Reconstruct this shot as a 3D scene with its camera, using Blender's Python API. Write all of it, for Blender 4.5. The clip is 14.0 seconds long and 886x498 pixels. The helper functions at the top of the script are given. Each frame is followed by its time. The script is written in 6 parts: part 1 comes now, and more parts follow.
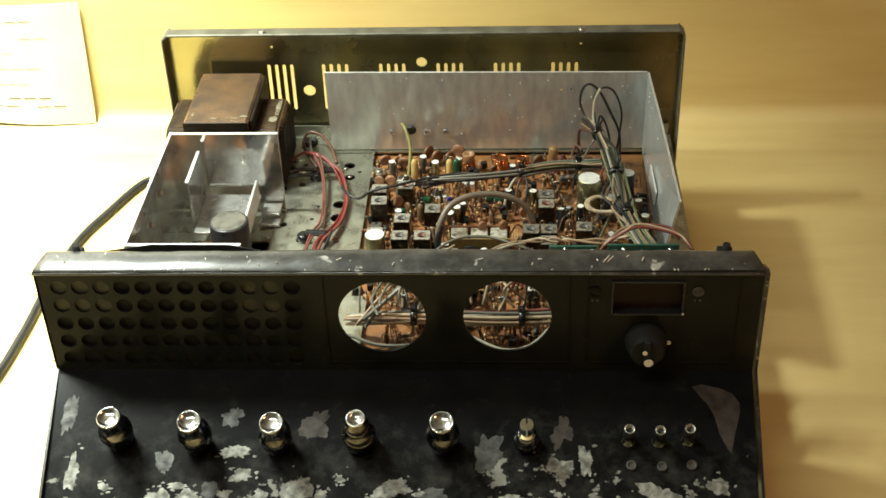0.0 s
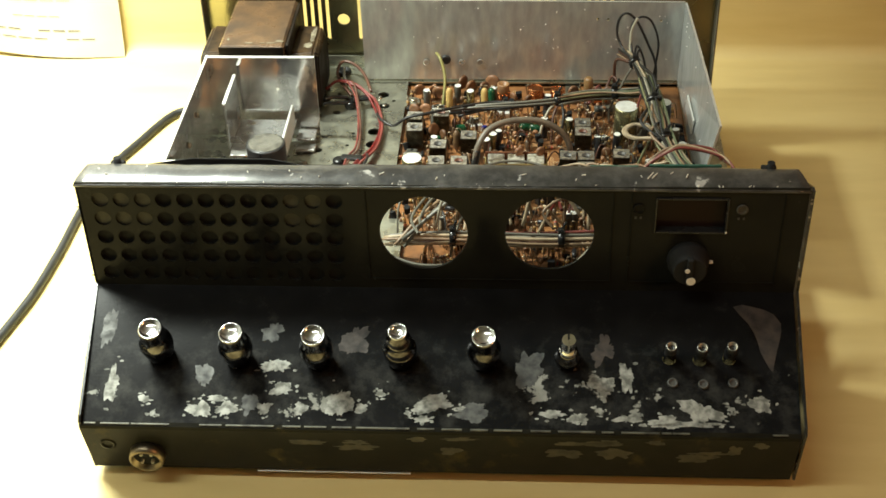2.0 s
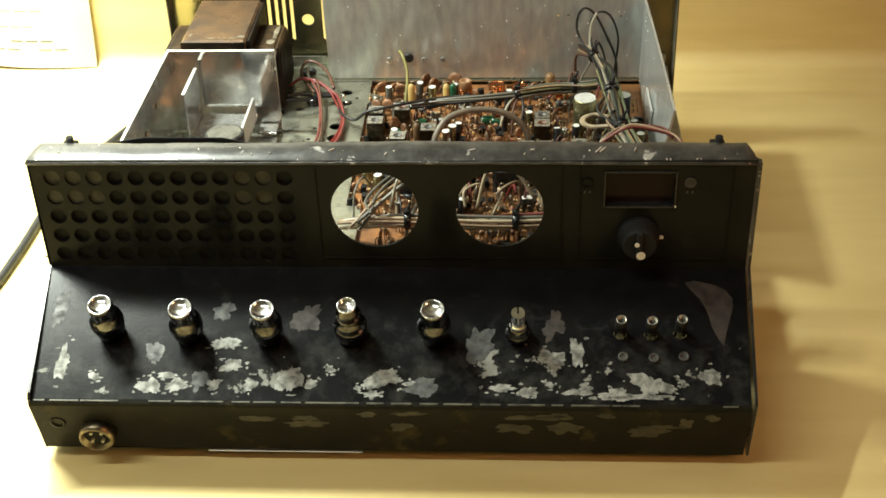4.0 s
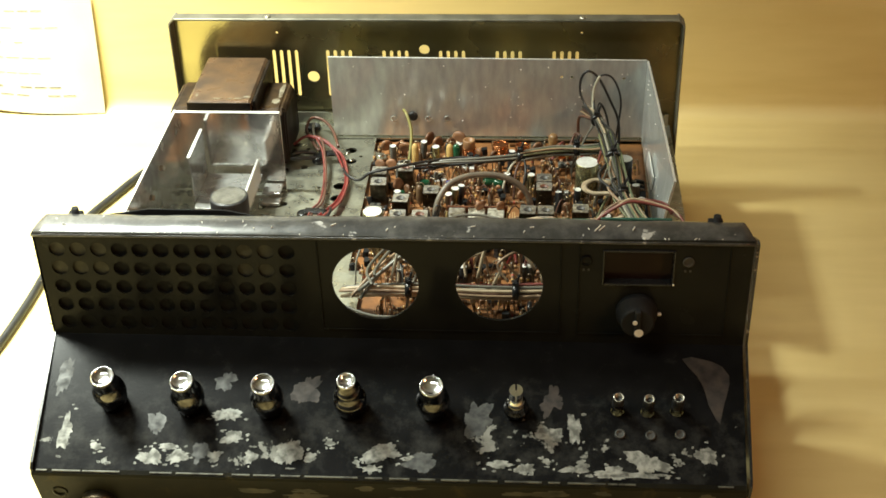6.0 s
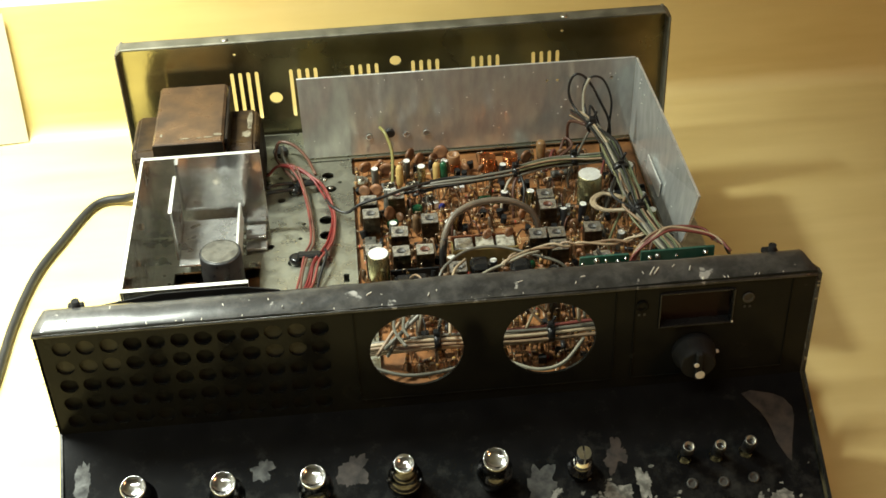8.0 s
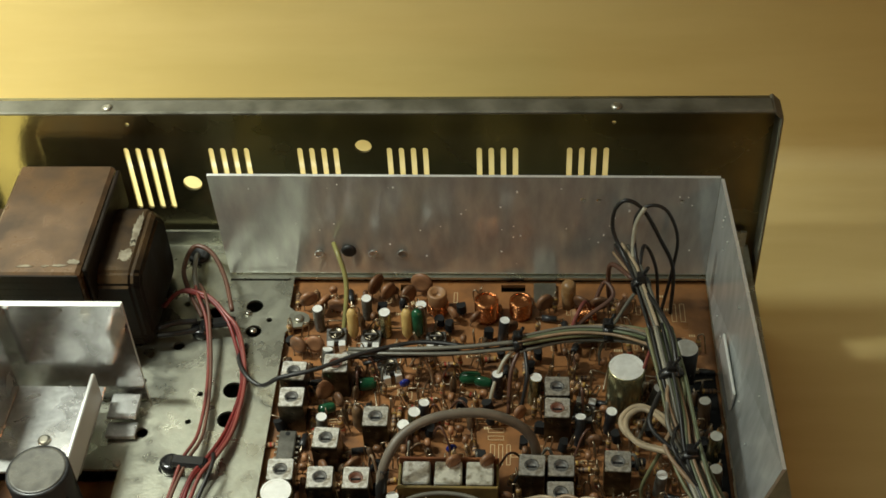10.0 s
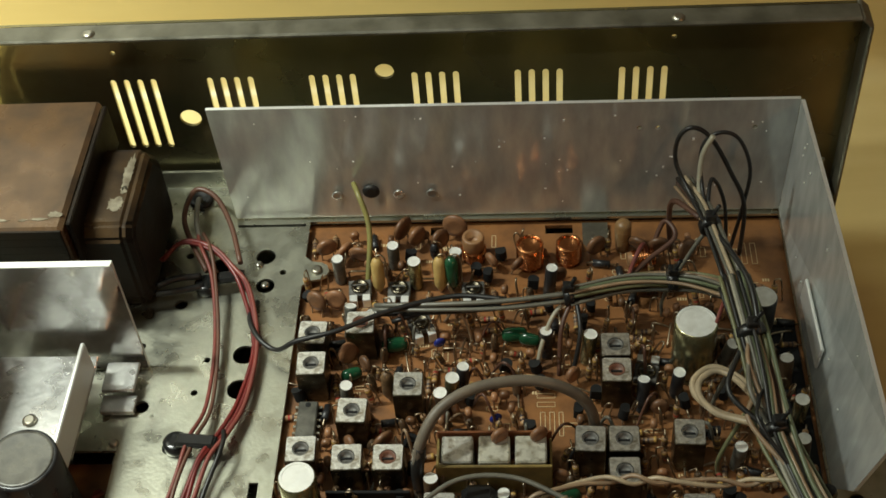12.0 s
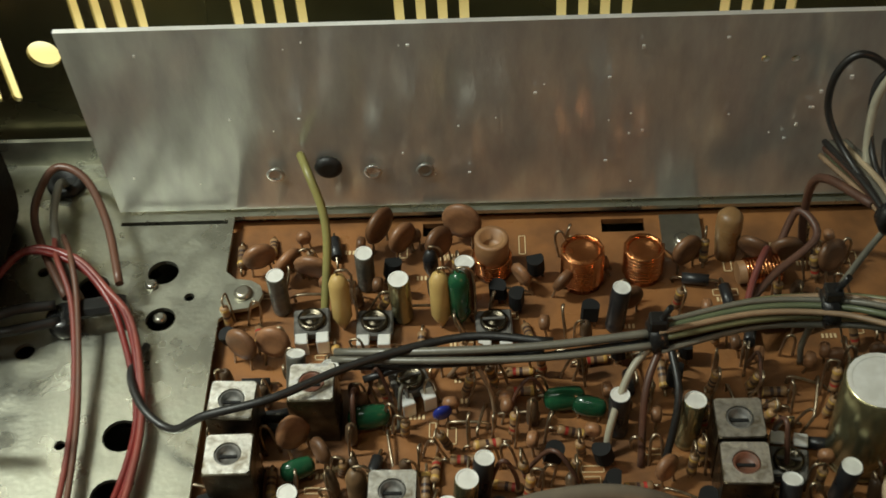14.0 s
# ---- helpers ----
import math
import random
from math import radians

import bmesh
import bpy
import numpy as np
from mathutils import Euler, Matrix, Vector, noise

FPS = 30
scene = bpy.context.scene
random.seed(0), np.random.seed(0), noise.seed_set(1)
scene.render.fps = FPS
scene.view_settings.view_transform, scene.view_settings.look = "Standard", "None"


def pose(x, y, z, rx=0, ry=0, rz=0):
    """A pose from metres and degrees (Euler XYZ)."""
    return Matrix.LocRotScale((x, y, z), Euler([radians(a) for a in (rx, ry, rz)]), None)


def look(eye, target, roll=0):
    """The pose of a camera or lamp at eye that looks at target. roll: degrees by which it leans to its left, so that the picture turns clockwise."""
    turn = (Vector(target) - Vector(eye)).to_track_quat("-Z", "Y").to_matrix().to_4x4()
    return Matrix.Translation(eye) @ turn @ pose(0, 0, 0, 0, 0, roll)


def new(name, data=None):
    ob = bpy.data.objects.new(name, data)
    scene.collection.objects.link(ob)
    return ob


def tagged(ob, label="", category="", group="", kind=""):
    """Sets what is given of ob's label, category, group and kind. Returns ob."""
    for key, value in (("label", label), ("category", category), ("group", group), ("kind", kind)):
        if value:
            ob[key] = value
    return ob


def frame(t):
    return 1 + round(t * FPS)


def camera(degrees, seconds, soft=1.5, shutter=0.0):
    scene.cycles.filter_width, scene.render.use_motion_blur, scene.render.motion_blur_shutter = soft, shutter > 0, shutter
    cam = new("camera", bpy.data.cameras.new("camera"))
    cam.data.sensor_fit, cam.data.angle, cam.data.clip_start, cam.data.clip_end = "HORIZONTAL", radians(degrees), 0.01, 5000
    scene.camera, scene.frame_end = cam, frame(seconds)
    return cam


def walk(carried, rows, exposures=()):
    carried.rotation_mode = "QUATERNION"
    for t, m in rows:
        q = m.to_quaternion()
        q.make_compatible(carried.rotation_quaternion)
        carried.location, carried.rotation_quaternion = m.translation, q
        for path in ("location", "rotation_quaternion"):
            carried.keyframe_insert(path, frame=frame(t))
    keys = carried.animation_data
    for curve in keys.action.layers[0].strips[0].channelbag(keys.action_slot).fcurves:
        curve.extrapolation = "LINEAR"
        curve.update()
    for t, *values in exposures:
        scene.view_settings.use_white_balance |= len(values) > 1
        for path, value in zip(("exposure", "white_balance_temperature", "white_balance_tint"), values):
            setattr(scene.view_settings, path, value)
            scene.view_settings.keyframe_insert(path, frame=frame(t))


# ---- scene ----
cam = camera(36.83, 14.0, 1.6, 0.12)
# exposure drifts a little as the view moves into the open case
EXPOSURES = [(0, 0.10), (2.5, 0.20), (5, 0.32), (6.5, 0.20), (8, -0.02), (9, -0.60), (11.3, -0.88), (13, -0.94), (14, -0.88)]
PATH = [
    (0, look((0.0567, -0.5150, 0.4971), (0.0361, -0.1884, 0.2671), -2.16)),
    (0.5, look((0.0586, -0.5132, 0.4930), (0.0426, -0.1876, 0.2613), -2.27)),
    (1, look((0.0627, -0.5122, 0.4911), (0.0451, -0.1877, 0.2579), -2.89)),
    (1.5, look((0.0432, -0.5283, 0.4780), (0.0249, -0.2041, 0.2445), -1.66)),
    (2, look((0.0382, -0.5309, 0.4734), (0.0166, -0.2086, 0.2374), -1.62)),
    (2.5, look((0.0440, -0.5420, 0.4491), (0.0263, -0.2177, 0.2155), -1.71)),
    (2.7, look((0.0468, -0.5576, 0.4178), (0.0304, -0.2243, 0.1973), -2.69)),
    (4.8, look((0.0690, -0.5483, 0.4540), (0.0394, -0.2167, 0.2322), -1.32)),
    (5, look((0.0681, -0.5468, 0.4544), (0.0367, -0.2149, 0.2333), -1.36)),
    (5.5, look((0.0641, -0.5399, 0.4504), (0.0312, -0.2106, 0.2258), -2.05)),
    (6, look((0.0687, -0.5392, 0.4724), (0.0429, -0.2063, 0.2522), -1.63)),
    (6.5, look((0.0624, -0.5339, 0.4892), (0.0445, -0.2018, 0.2669), -2.33)),
    (7, look((0.0222, -0.5160, 0.4952), (0.0251, -0.1848, 0.2711), -0.98)),
    (7.5, look((0.0128, -0.4893, 0.4968), (0.0185, -0.1633, 0.2651), -0.85)),
    (8, look((-0.0201, -0.4602, 0.5021), (-0.0002, -0.1430, 0.2592), -2.36)),
    (8.5, look((0.062, -0.350, 0.501), (-0.091, 1.158, -0.804), -4.2)),
    (9, look((0.116, -0.266, 0.474), (-0.153, 1.174, -0.888), -5.7)),
    (9.2, look((0.0960, -0.2443, 0.4703), (0.0578, 0.0482, 0.2001), -5.38)),
    (11.3, look((0.0497, -0.1137, 0.4156), (0.0316, 0.1520, 0.1172), -2.77)),
    (11.5, look((0.0473, -0.1114, 0.4180), (0.0282, 0.1512, 0.1169), -3.86)),
    (12, look((0.0524, -0.1206, 0.4096), (0.0242, 0.1494, 0.1158), -5.36)),
    (12.5, look((0.0504, -0.1169, 0.4133), (0.0285, 0.1447, 0.1114), -3.58)),
    (13, look((0.0537, -0.1182, 0.4118), (0.0253, 0.1407, 0.1082), -5.85)),
    (13.5, look((0.0463, -0.0753, 0.3737), (0.0143, 0.1802, 0.0676), -7.24)),
    (14, look((0.0330, -0.0000, 0.2835), (0.0141, 0.2689, -0.0120), -4.41)),
]
walk(cam, PATH, EXPOSURES)

# ---------------------------------------------------------------- light
world = bpy.data.worlds.new("room_air")
scene.world = world
world.use_nodes = True
world.node_tree.nodes["Background"].inputs[0].default_value = (1.0, 0.85, 0.65, 1)
world.node_tree.nodes["Background"].inputs[1].default_value = 0.02


def area_light(name, eye, target, sx, sy, watts, colour):
    d = bpy.data.lights.new(name, "AREA")
    d.shape, d.size, d.size_y, d.energy, d.color = "RECTANGLE", sx, sy, watts, colour
    ob = new(name, d)
    ob.matrix_world = look(eye, target)
    return ob


# a tube under the wall cabinet over the left half, the ceiling tube further left, and a weak orange lamp to the right
area_light("cabinet_tube_light", (-0.46, 0.160, 0.75), (-1.140, 0.1600, 0.0), 0.03, 0.62, 38.0, (0.93, 1.0, 0.88))
area_light("ceiling_tube_light", (-0.75, -0.52, 1.52), (-0.75, 0.10, 0.0), 1.30, 0.05, 10.5, (0.93, 0.98, 0.88))
area_light("orange_lamp_light", (0.70, -0.55, 0.55), (0.25, -0.08, 0.0), 0.14, 0.14, 1.7, (1.0, 0.44, 0.18))


# ---------------------------------------------------------------- materials
def mat(name, a, b=None, rough=0.5, metal=0.0, scale=30.0, bump=0.0, fine=400.0, stretch=(1, 1, 1), contrast=(0.35, 0.65),
        rough_spread=0.12, coat=0.0, vary=0.0, spec=0.5):
    m = bpy.data.materials.new(name)
    m.use_nodes = True
    nt = m.node_tree
    p = nt.nodes["Principled BSDF"]
    co = nt.nodes.new("ShaderNodeTexCoord")
    mp = nt.nodes.new("ShaderNodeMapping")
    mp.inputs["Scale"].default_value = stretch
    nt.links.new(co.outputs["Object"], mp.inputs[0])
    n1 = nt.nodes.new("ShaderNodeTexNoise")
    n1.inputs["Scale"].default_value, n1.inputs["Detail"].default_value = scale, 6
    n2 = nt.nodes.new("ShaderNodeTexNoise")
    n2.inputs["Scale"].default_value, n2.inputs["Detail"].default_value = fine, 3
    nt.links.new(mp.outputs[0], n1.inputs["Vector"])
    nt.links.new(mp.outputs[0], n2.inputs["Vector"])
    ramp = nt.nodes.new("ShaderNodeMapRange")
    ramp.inputs[1].default_value, ramp.inputs[2].default_value = contrast
    nt.links.new(n1.outputs[0], ramp.inputs[0])
    mix = nt.nodes.new("ShaderNodeMix")
    mix.data_type = "RGBA"
    mix.inputs[6].default_value, mix.inputs[7].default_value = (*a, 1), (*(b or a), 1)
    nt.links.new(ramp.outputs[0], mix.inputs[0])
    colour = mix.outputs[2]
    if vary:
        info = nt.nodes.new("ShaderNodeObjectInfo")
        hsv = nt.nodes.new("ShaderNodeHueSaturation")
        r2 = nt.nodes.new("ShaderNodeMapRange")
        r2.inputs[3].default_value, r2.inputs[4].default_value = 1 - vary, 1 + vary
        nt.links.new(info.outputs["Random"], r2.inputs[0])
        nt.links.new(r2.outputs[0], hsv.inputs["Value"])
        nt.links.new(colour, hsv.inputs["Color"])
        colour = hsv.outputs[0]
    nt.links.new(colour, p.inputs["Base Color"])
    rr = nt.nodes.new("ShaderNodeMapRange")
    rr.inputs[1].default_value, rr.inputs[2].default_value = 0.3, 0.7
    rr.inputs[3].default_value, rr.inputs[4].default_value = max(0.03, rough - rough_spread), min(1, rough + rough_spread)
    nt.links.new(n1.outputs[0], rr.inputs[0])
    nt.links.new(rr.outputs[0], p.inputs["Roughness"])
    p.inputs["Metallic"].default_value = metal
    p.inputs["Coat Weight"].default_value = coat
    p.inputs["Specular IOR Level"].default_value = spec
    if bump:
        bp = nt.nodes.new("ShaderNodeBump")
        bp.inputs["Strength"].default_value, bp.inputs["Distance"].default_value = bump, 0.0006
        nt.links.new(n2.outputs[0], bp.inputs["Height"])
        nt.links.new(bp.outputs[0], p.inputs["Normal"])
    return m


def chipped(name, paint, primer, low, high, y0, half, rough=0.3, spec=0.3, dust=0.45):
    """Black paint worn to grey primer in ragged flakes, most of them along one stretch of depth y0 +- half."""
    m = mat(name, paint, tuple(c * 1.6 for c in paint), rough, 0.0, 60, 0.06, 900, spec=0.3)
    nt = m.node_tree
    p = nt.nodes["Principled BSDF"]
    co = nt.nodes.new("ShaderNodeTexCoord")
    n = nt.nodes.new("ShaderNodeTexNoise")
    n.inputs["Scale"].default_value, n.inputs["Detail"].default_value = 46, 7
    n.inputs["Roughness"].default_value = 0.62
    nt.links.new(co.outputs["Object"], n.inputs["Vector"])
    sep = nt.nodes.new("ShaderNodeSeparateXYZ")
    nt.links.new(co.outputs["Object"], sep.inputs[0])

    def math_node(op, a, b):
        k = nt.nodes.new("ShaderNodeMath")
        k.operation = op
        for i, v in enumerate((a, b)):
            if isinstance(v, (int, float)):
                k.inputs[i].default_value = v
            else:
                nt.links.new(v, k.inputs[i])
        return k.outputs[0]

    off = math_node("ABSOLUTE", math_node("SUBTRACT", sep.outputs[1], y0), 0)
    band = math_node("MULTIPLY", math_node("SUBTRACT", 1.0, math_node("DIVIDE", off, half)), 0.085)
    total = math_node("ADD", n.outputs[0], band)
    ramp = nt.nodes.new("ShaderNodeMapRange")
    ramp.inputs[1].default_value, ramp.inputs[2].default_value = low, high
    nt.links.new(total, ramp.inputs[0])
    grain = nt.nodes.new("ShaderNodeTexNoise")
    grain.inputs["Scale"].default_value, grain.inputs["Detail"].default_value = 260, 5
    nt.links.new(co.outputs["Object"], grain.inputs["Vector"])
    gm = nt.nodes.new("ShaderNodeMix")
    gm.data_type = "RGBA"
    gm.inputs[6].default_value = (*[c * 0.45 for c in primer], 1)
    gm.inputs[7].default_value = (*[c * 1.25 for c in primer], 1)
    nt.links.new(grain.outputs[0], gm.inputs[0])
    old = p.inputs["Base Color"].links[0].from_socket
    mix = nt.nodes.new("ShaderNodeMix")
    mix.data_type = "RGBA"
    nt.links.new(ramp.outputs[0], mix.inputs[0])
    nt.links.new(old, mix.inputs[6])
    nt.links.new(gm.outputs[2], mix.inputs[7])
    haze = nt.nodes.new("ShaderNodeTexNoise")
    haze.inputs["Scale"].default_value, haze.inputs["Detail"].default_value, haze.inputs["Roughness"].default_value = 95, 9, 0.72
    nt.links.new(co.outputs["Object"], haze.inputs["Vector"])
    hr = nt.nodes.new("ShaderNodeMapRange")
    hr.inputs[1].default_value, hr.inputs[2].default_value, hr.inputs[4].default_value = 0.50, 0.78, dust
    nt.links.new(math_node("ADD", haze.outputs[0], math_node("MULTIPLY", band, 0.8)), hr.inputs[0])
    hm = nt.nodes.new("ShaderNodeMix")
    hm.data_type = "RGBA"
    hm.inputs[7].default_value = (*[c * 0.5 for c in primer], 1)
    nt.links.new(hr.outputs[0], hm.inputs[0])
    nt.links.new(mix.outputs[2], hm.inputs[6])
    nt.links.new(hm.outputs[2], p.inputs["Base Color"])
    rmix = nt.nodes.new("ShaderNodeMapRange")
    p.inputs["Specular IOR Level"].default_value = spec
    rmix.inputs[3].default_value, rmix.inputs[4].default_value = rough, 0.75
    nt.links.new(ramp.outputs[0], rmix.inputs[0])
    nt.links.new(rmix.outputs[0], p.inputs["Roughness"])
    return m


COUNTER = mat("counter_laminate", (0.66, 0.52, 0.225), (0.72, 0.58, 0.265), 0.45, 0, 9, 0.12, 350, (1, 6, 6))
TILE = mat("grey_wall_tile", (0.45, 0.43, 0.38), (0.52, 0.50, 0.45), 0.3, 0, 14)
GROUT = mat("grout", (0.3, 0.28, 0.25), None, 0.9)
ROOM = mat("room_paint", (0.27, 0.265, 0.245), (0.31, 0.30, 0.275), 0.8, 0, 3)
PAPER = mat("paper", (0.52, 0.49, 0.40), (0.58, 0.55, 0.46), 0.8, 0, 20, 0.15, 700)
INK = mat("faded_ink", (0.14, 0.135, 0.125), None, 0.8)
BLACK = mat("black_enamel", (0.007, 0.007, 0.0066), (0.012, 0.0118, 0.009), 0.20, 0, 40, 0.05, 900, rough_spread=0.08, spec=0.09)
BLACK_WORN = chipped("worn_black_enamel", (0.0048, 0.0048, 0.0050), (0.22, 0.22, 0.195), 0.672, 0.690, -0.068, 0.022, 0.24, 0.07, 0.25)
BLACK_EDGE = chipped("rubbed_black_enamel", (0.014, 0.014, 0.013), (0.36, 0.35, 0.31), 0.735, 0.75, -0.01, 0.03, 0.26)
BLACK_LIP_TOP = chipped("rubbed_black_top", (0.017, 0.017, 0.017), (0.40, 0.39, 0.36), 0.715, 0.73, -0.01, 0.03, 0.28, 0.6)
BLACK_LIP_TOP.node_tree.nodes["Principled BSDF"].inputs["Coat Weight"].default_value = 1.0
BLACK_LIP_TOP.node_tree.nodes["Principled BSDF"].inputs["Coat Roughness"].default_value = 0.18
BLACK_LIP = chipped("stained_black_enamel", (0.006, 0.0058, 0.004), (0.075, 0.06, 0.025), 0.66, 0.80, -0.079, 0.02, 0.32, 0.08, 0.15)
MATT_BLACK = mat("matt_black", (0.010, 0.010, 0.010), (0.018, 0.018, 0.018), 0.7, 0, 80, spec=0.15)
GLOSS_BLACK = mat("glossy_black_plastic", (0.012, 0.012, 0.012), None, 0.25)
RUBBER = mat("black_rubber", (0.010, 0.010, 0.010), (0.016, 0.016, 0.015), 0.5, 0, 120, 0.2)
# chrome darkened to paint in the dark reflections on the knob sides
CHROME_SHADED = mat("shaded_chrome", (0.15, 0.145, 0.150), (0.055, 0.050, 0.046), 0.17, 1.0, 240, 0.05)
CHROME = mat("tarnished_chrome", (0.88, 0.89, 0.93), (0.72, 0.72, 0.72), 0.13, 1.0, 260, 0.05)
STEEL = mat("dull_steel", (0.55, 0.54, 0.48), (0.36, 0.33, 0.26), 0.35, 1.0, 150, 0.1)
CADMIUM = mat("plated_chassis_steel", (0.54, 0.54, 0.45), (0.32, 0.315, 0.245), 0.36, 0.92, 105, 0.10, 900, contrast=(0.40, 0.74), rough_spread=0.2)
ALU = mat("brushed_aluminium", (0.74, 0.77, 0.75), (0.54, 0.56, 0.55), 0.20, 0.48, 70, 0.08, 260, (3, 3, 0.9), contrast=(0.35, 0.7), rough_spread=0.06)
grain = ALU.node_tree.nodes.new("ShaderNodeTangent")
grain.direction_type, grain.axis = "RADIAL", "Z"
alu_bsdf = ALU.node_tree.nodes["Principled BSDF"]
ALU.node_tree.links.new(grain.outputs[0], alu_bsdf.inputs["Tangent"])
alu_bsdf.inputs["Anisotropic"].default_value, alu_bsdf.inputs["Anisotropic Rotation"].default_value = 0.85, 0.25
ALU_SHEET = mat("polished_aluminium_sheet", (0.84, 0.84, 0.82), (0.50, 0.50, 0.48), 0.17, 0.92, 75, 0.12, 260, contrast=(0.38, 0.62), rough_spread=0.14)
ALU_EDGE = mat("cut_aluminium_edge", (0.9, 0.9, 0.87), None, 0.45, 0.7)
ALU_PLATE = mat("smudged_aluminium", (0.86, 0.86, 0.84), (0.42, 0.42, 0.40), 0.34, 0.9, 95, 0.2, 300, contrast=(0.40, 0.60), rough_spread=0.2)
OLIVE = mat("case_back_steel", (0.40, 0.365, 0.20), (0.17, 0.155, 0.085), 0.27, 0.85, 13, 0.10, 500)
OLIVE_RIM = mat("case_back_rim", (0.10, 0.095, 0.068), (0.19, 0.178, 0.135), 0.42, 0.4, 90, 0.2)
BOARD = mat("phenolic_board", (0.28, 0.122, 0.044), (0.12, 0.052, 0.020), 0.38, 0, 95, 0.2, 600, contrast=(0.40, 0.72))
BOARD_DARK = mat("phenolic_board_dark", (0.25, 0.09, 0.03), (0.15, 0.05, 0.018), 0.45, 0, 70, 0.2, 600)
SILK = mat("cream_silkscreen", (0.72, 0.54, 0.30), None, 0.6)
GREEN_BOARD = mat("green_solder_mask", (0.018, 0.085, 0.060), (0.055, 0.13, 0.10), 0.33, 0, 120, 0.2, 700, contrast=(0.42, 0.7))
SOLDER = mat("solder", (0.72, 0.72, 0.70), (0.55, 0.55, 0.53), 0.22, 1.0, 200)
CAN = mat("tarnished_can", (0.90, 0.89, 0.84), (0.26, 0.22, 0.16), 0.42, 1.0, 380, 0.15, 900, contrast=(0.44, 0.68), vary=0.2)
# dull tin of the trimmer discs; also paints the shade on can sides
DULL_SHADED_TIN = mat("dull_shaded_tin", (0.15, 0.13, 0.095), (0.06, 0.05, 0.035), 0.34, 1.0, 240, 0.2, 900, vary=0.2)
FERRITE = mat("ferrite_core", (0.06, 0.058, 0.052), (0.15, 0.14, 0.125), 0.5, 0, 600)
FERRITE_RED = mat("ferrite_core_red", (0.16, 0.06, 0.035), (0.1, 0.05, 0.03), 0.5, 0, 600)
CAP_TOP = mat("capacitor_end", (0.86, 0.86, 0.82), (0.70, 0.69, 0.64), 0.40, 0.25, 300)
CAP_BLACK = mat("black_sleeve", (0.014, 0.014, 0.016), (0.03, 0.03, 0.03), 0.35, 0, 200)
CAP_OLIVE = mat("olive_can_steel", (0.40, 0.365, 0.20), (0.17, 0.155, 0.085), 0.27, 0.85, 13, 0.10, 500)
CAP_GREY = mat("grey_sleeve", (0.13, 0.125, 0.105), (0.05, 0.046, 0.036), 0.35, 0, 260, 0.1)
CAP_BROWN = mat("brown_sleeve", (0.06, 0.035, 0.02), (0.10, 0.06, 0.03), 0.4, 0, 160)
CERAMIC = mat("brown_ceramic", (0.26, 0.125, 0.058), (0.13, 0.060, 0.028), 0.45, 0, 260, 0.2, vary=0.45)
GREEN_DIP = mat("green_dipped", (0.008, 0.050, 0.022), (0.016, 0.085, 0.036), 0.2, 0, 200, vary=0.2)
BLUE_DIP = mat("blue_dipped", (0.02, 0.03, 0.20), None, 0.25)
YELLOW_TUBE = mat("yellow_wax_tube", (0.55, 0.38, 0.13), (0.46, 0.30, 0.10), 0.5, 0, 150)
TAN_BODY = mat("tan_resistor", (0.34, 0.20, 0.095), (0.17, 0.095, 0.045), 0.5, 0, 320, 0.2, vary=0.45)
BAND_DARK = mat("dark_band", (0.05, 0.025, 0.02), None, 0.5)
BAND_RED = mat("red_band", (0.35, 0.03, 0.02), None, 0.5)
BAND_GOLD = mat("gold_band", (0.5, 0.3, 0.08), None, 0.4)
COPPER = mat("copper_wire", (0.80, 0.34, 0.14), (0.60, 0.24, 0.09), 0.22, 1.0, 300)
WAX = mat("amber_wax", (0.30, 0.17, 0.07), (0.20, 0.11, 0.045), 0.35, 0, 150, 0.2)
FORMER = mat("coil_former", (0.30, 0.16, 0.07), (0.22, 0.11, 0.05), 0.5, 0, 150)
WHITE_PLASTIC = mat("aged_white_plastic", (0.66, 0.64, 0.54), (0.20, 0.17, 0.11), 0.38, 0.5, 330, 0.15, contrast=(0.45, 0.68))
FILTER_BODY = mat("olive_filter_case", (0.25, 0.18, 0.06), (0.13, 0.09, 0.03), 0.4, 0, 150)
LEAD = mat("tinned_lead", (0.55, 0.46, 0.34), (0.24, 0.17, 0.10), 0.42, 1.0, 300)
CORE = mat("brown_core_enamel", (0.150, 0.088, 0.046), (0.055, 0.034, 0.019), 0.36, 0.15, 85, 0.05, 900, contrast=(0.3, 0.72), rough_spread=0.2, spec=0.4)
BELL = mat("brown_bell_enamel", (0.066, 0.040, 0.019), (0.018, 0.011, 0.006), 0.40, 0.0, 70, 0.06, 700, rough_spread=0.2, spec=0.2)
# near-black copy of the bell enamel, painting shade on the transformer's sides
BELL_SHADED = mat("shaded_bell_enamel", (0.010, 0.008, 0.006), (0.022, 0.015, 0.010), 0.5, 0.0, 60, 0.2, 500, spec=0.15)
SCUFF = mat("scuffed_enamel", (0.26, 0.23, 0.165), (0.12, 0.095, 0.06), 0.6, 0.2, 300, 0.3)
DISPLAY = mat("dark_red_filter", (0.016, 0.009, 0.007), None, 0.3, spec=0.1)
MARK = mat("worn_white_paint", (0.72, 0.69, 0.60), (0.6, 0.57, 0.5), 0.6, 0, 300)
DIM_MARK = mat("faded_print", (0.042, 0.040, 0.034), None, 0.6)
BRASS = mat("tarnished_brass", (0.27, 0.22, 0.15), (0.12, 0.095, 0.06), 0.4, 1.0, 200, 0.1)


def insulation(name, c):
    return mat(name, c, tuple(k * 0.72 for k in c), 0.42, 0, 120, 0.1, vary=0.12)


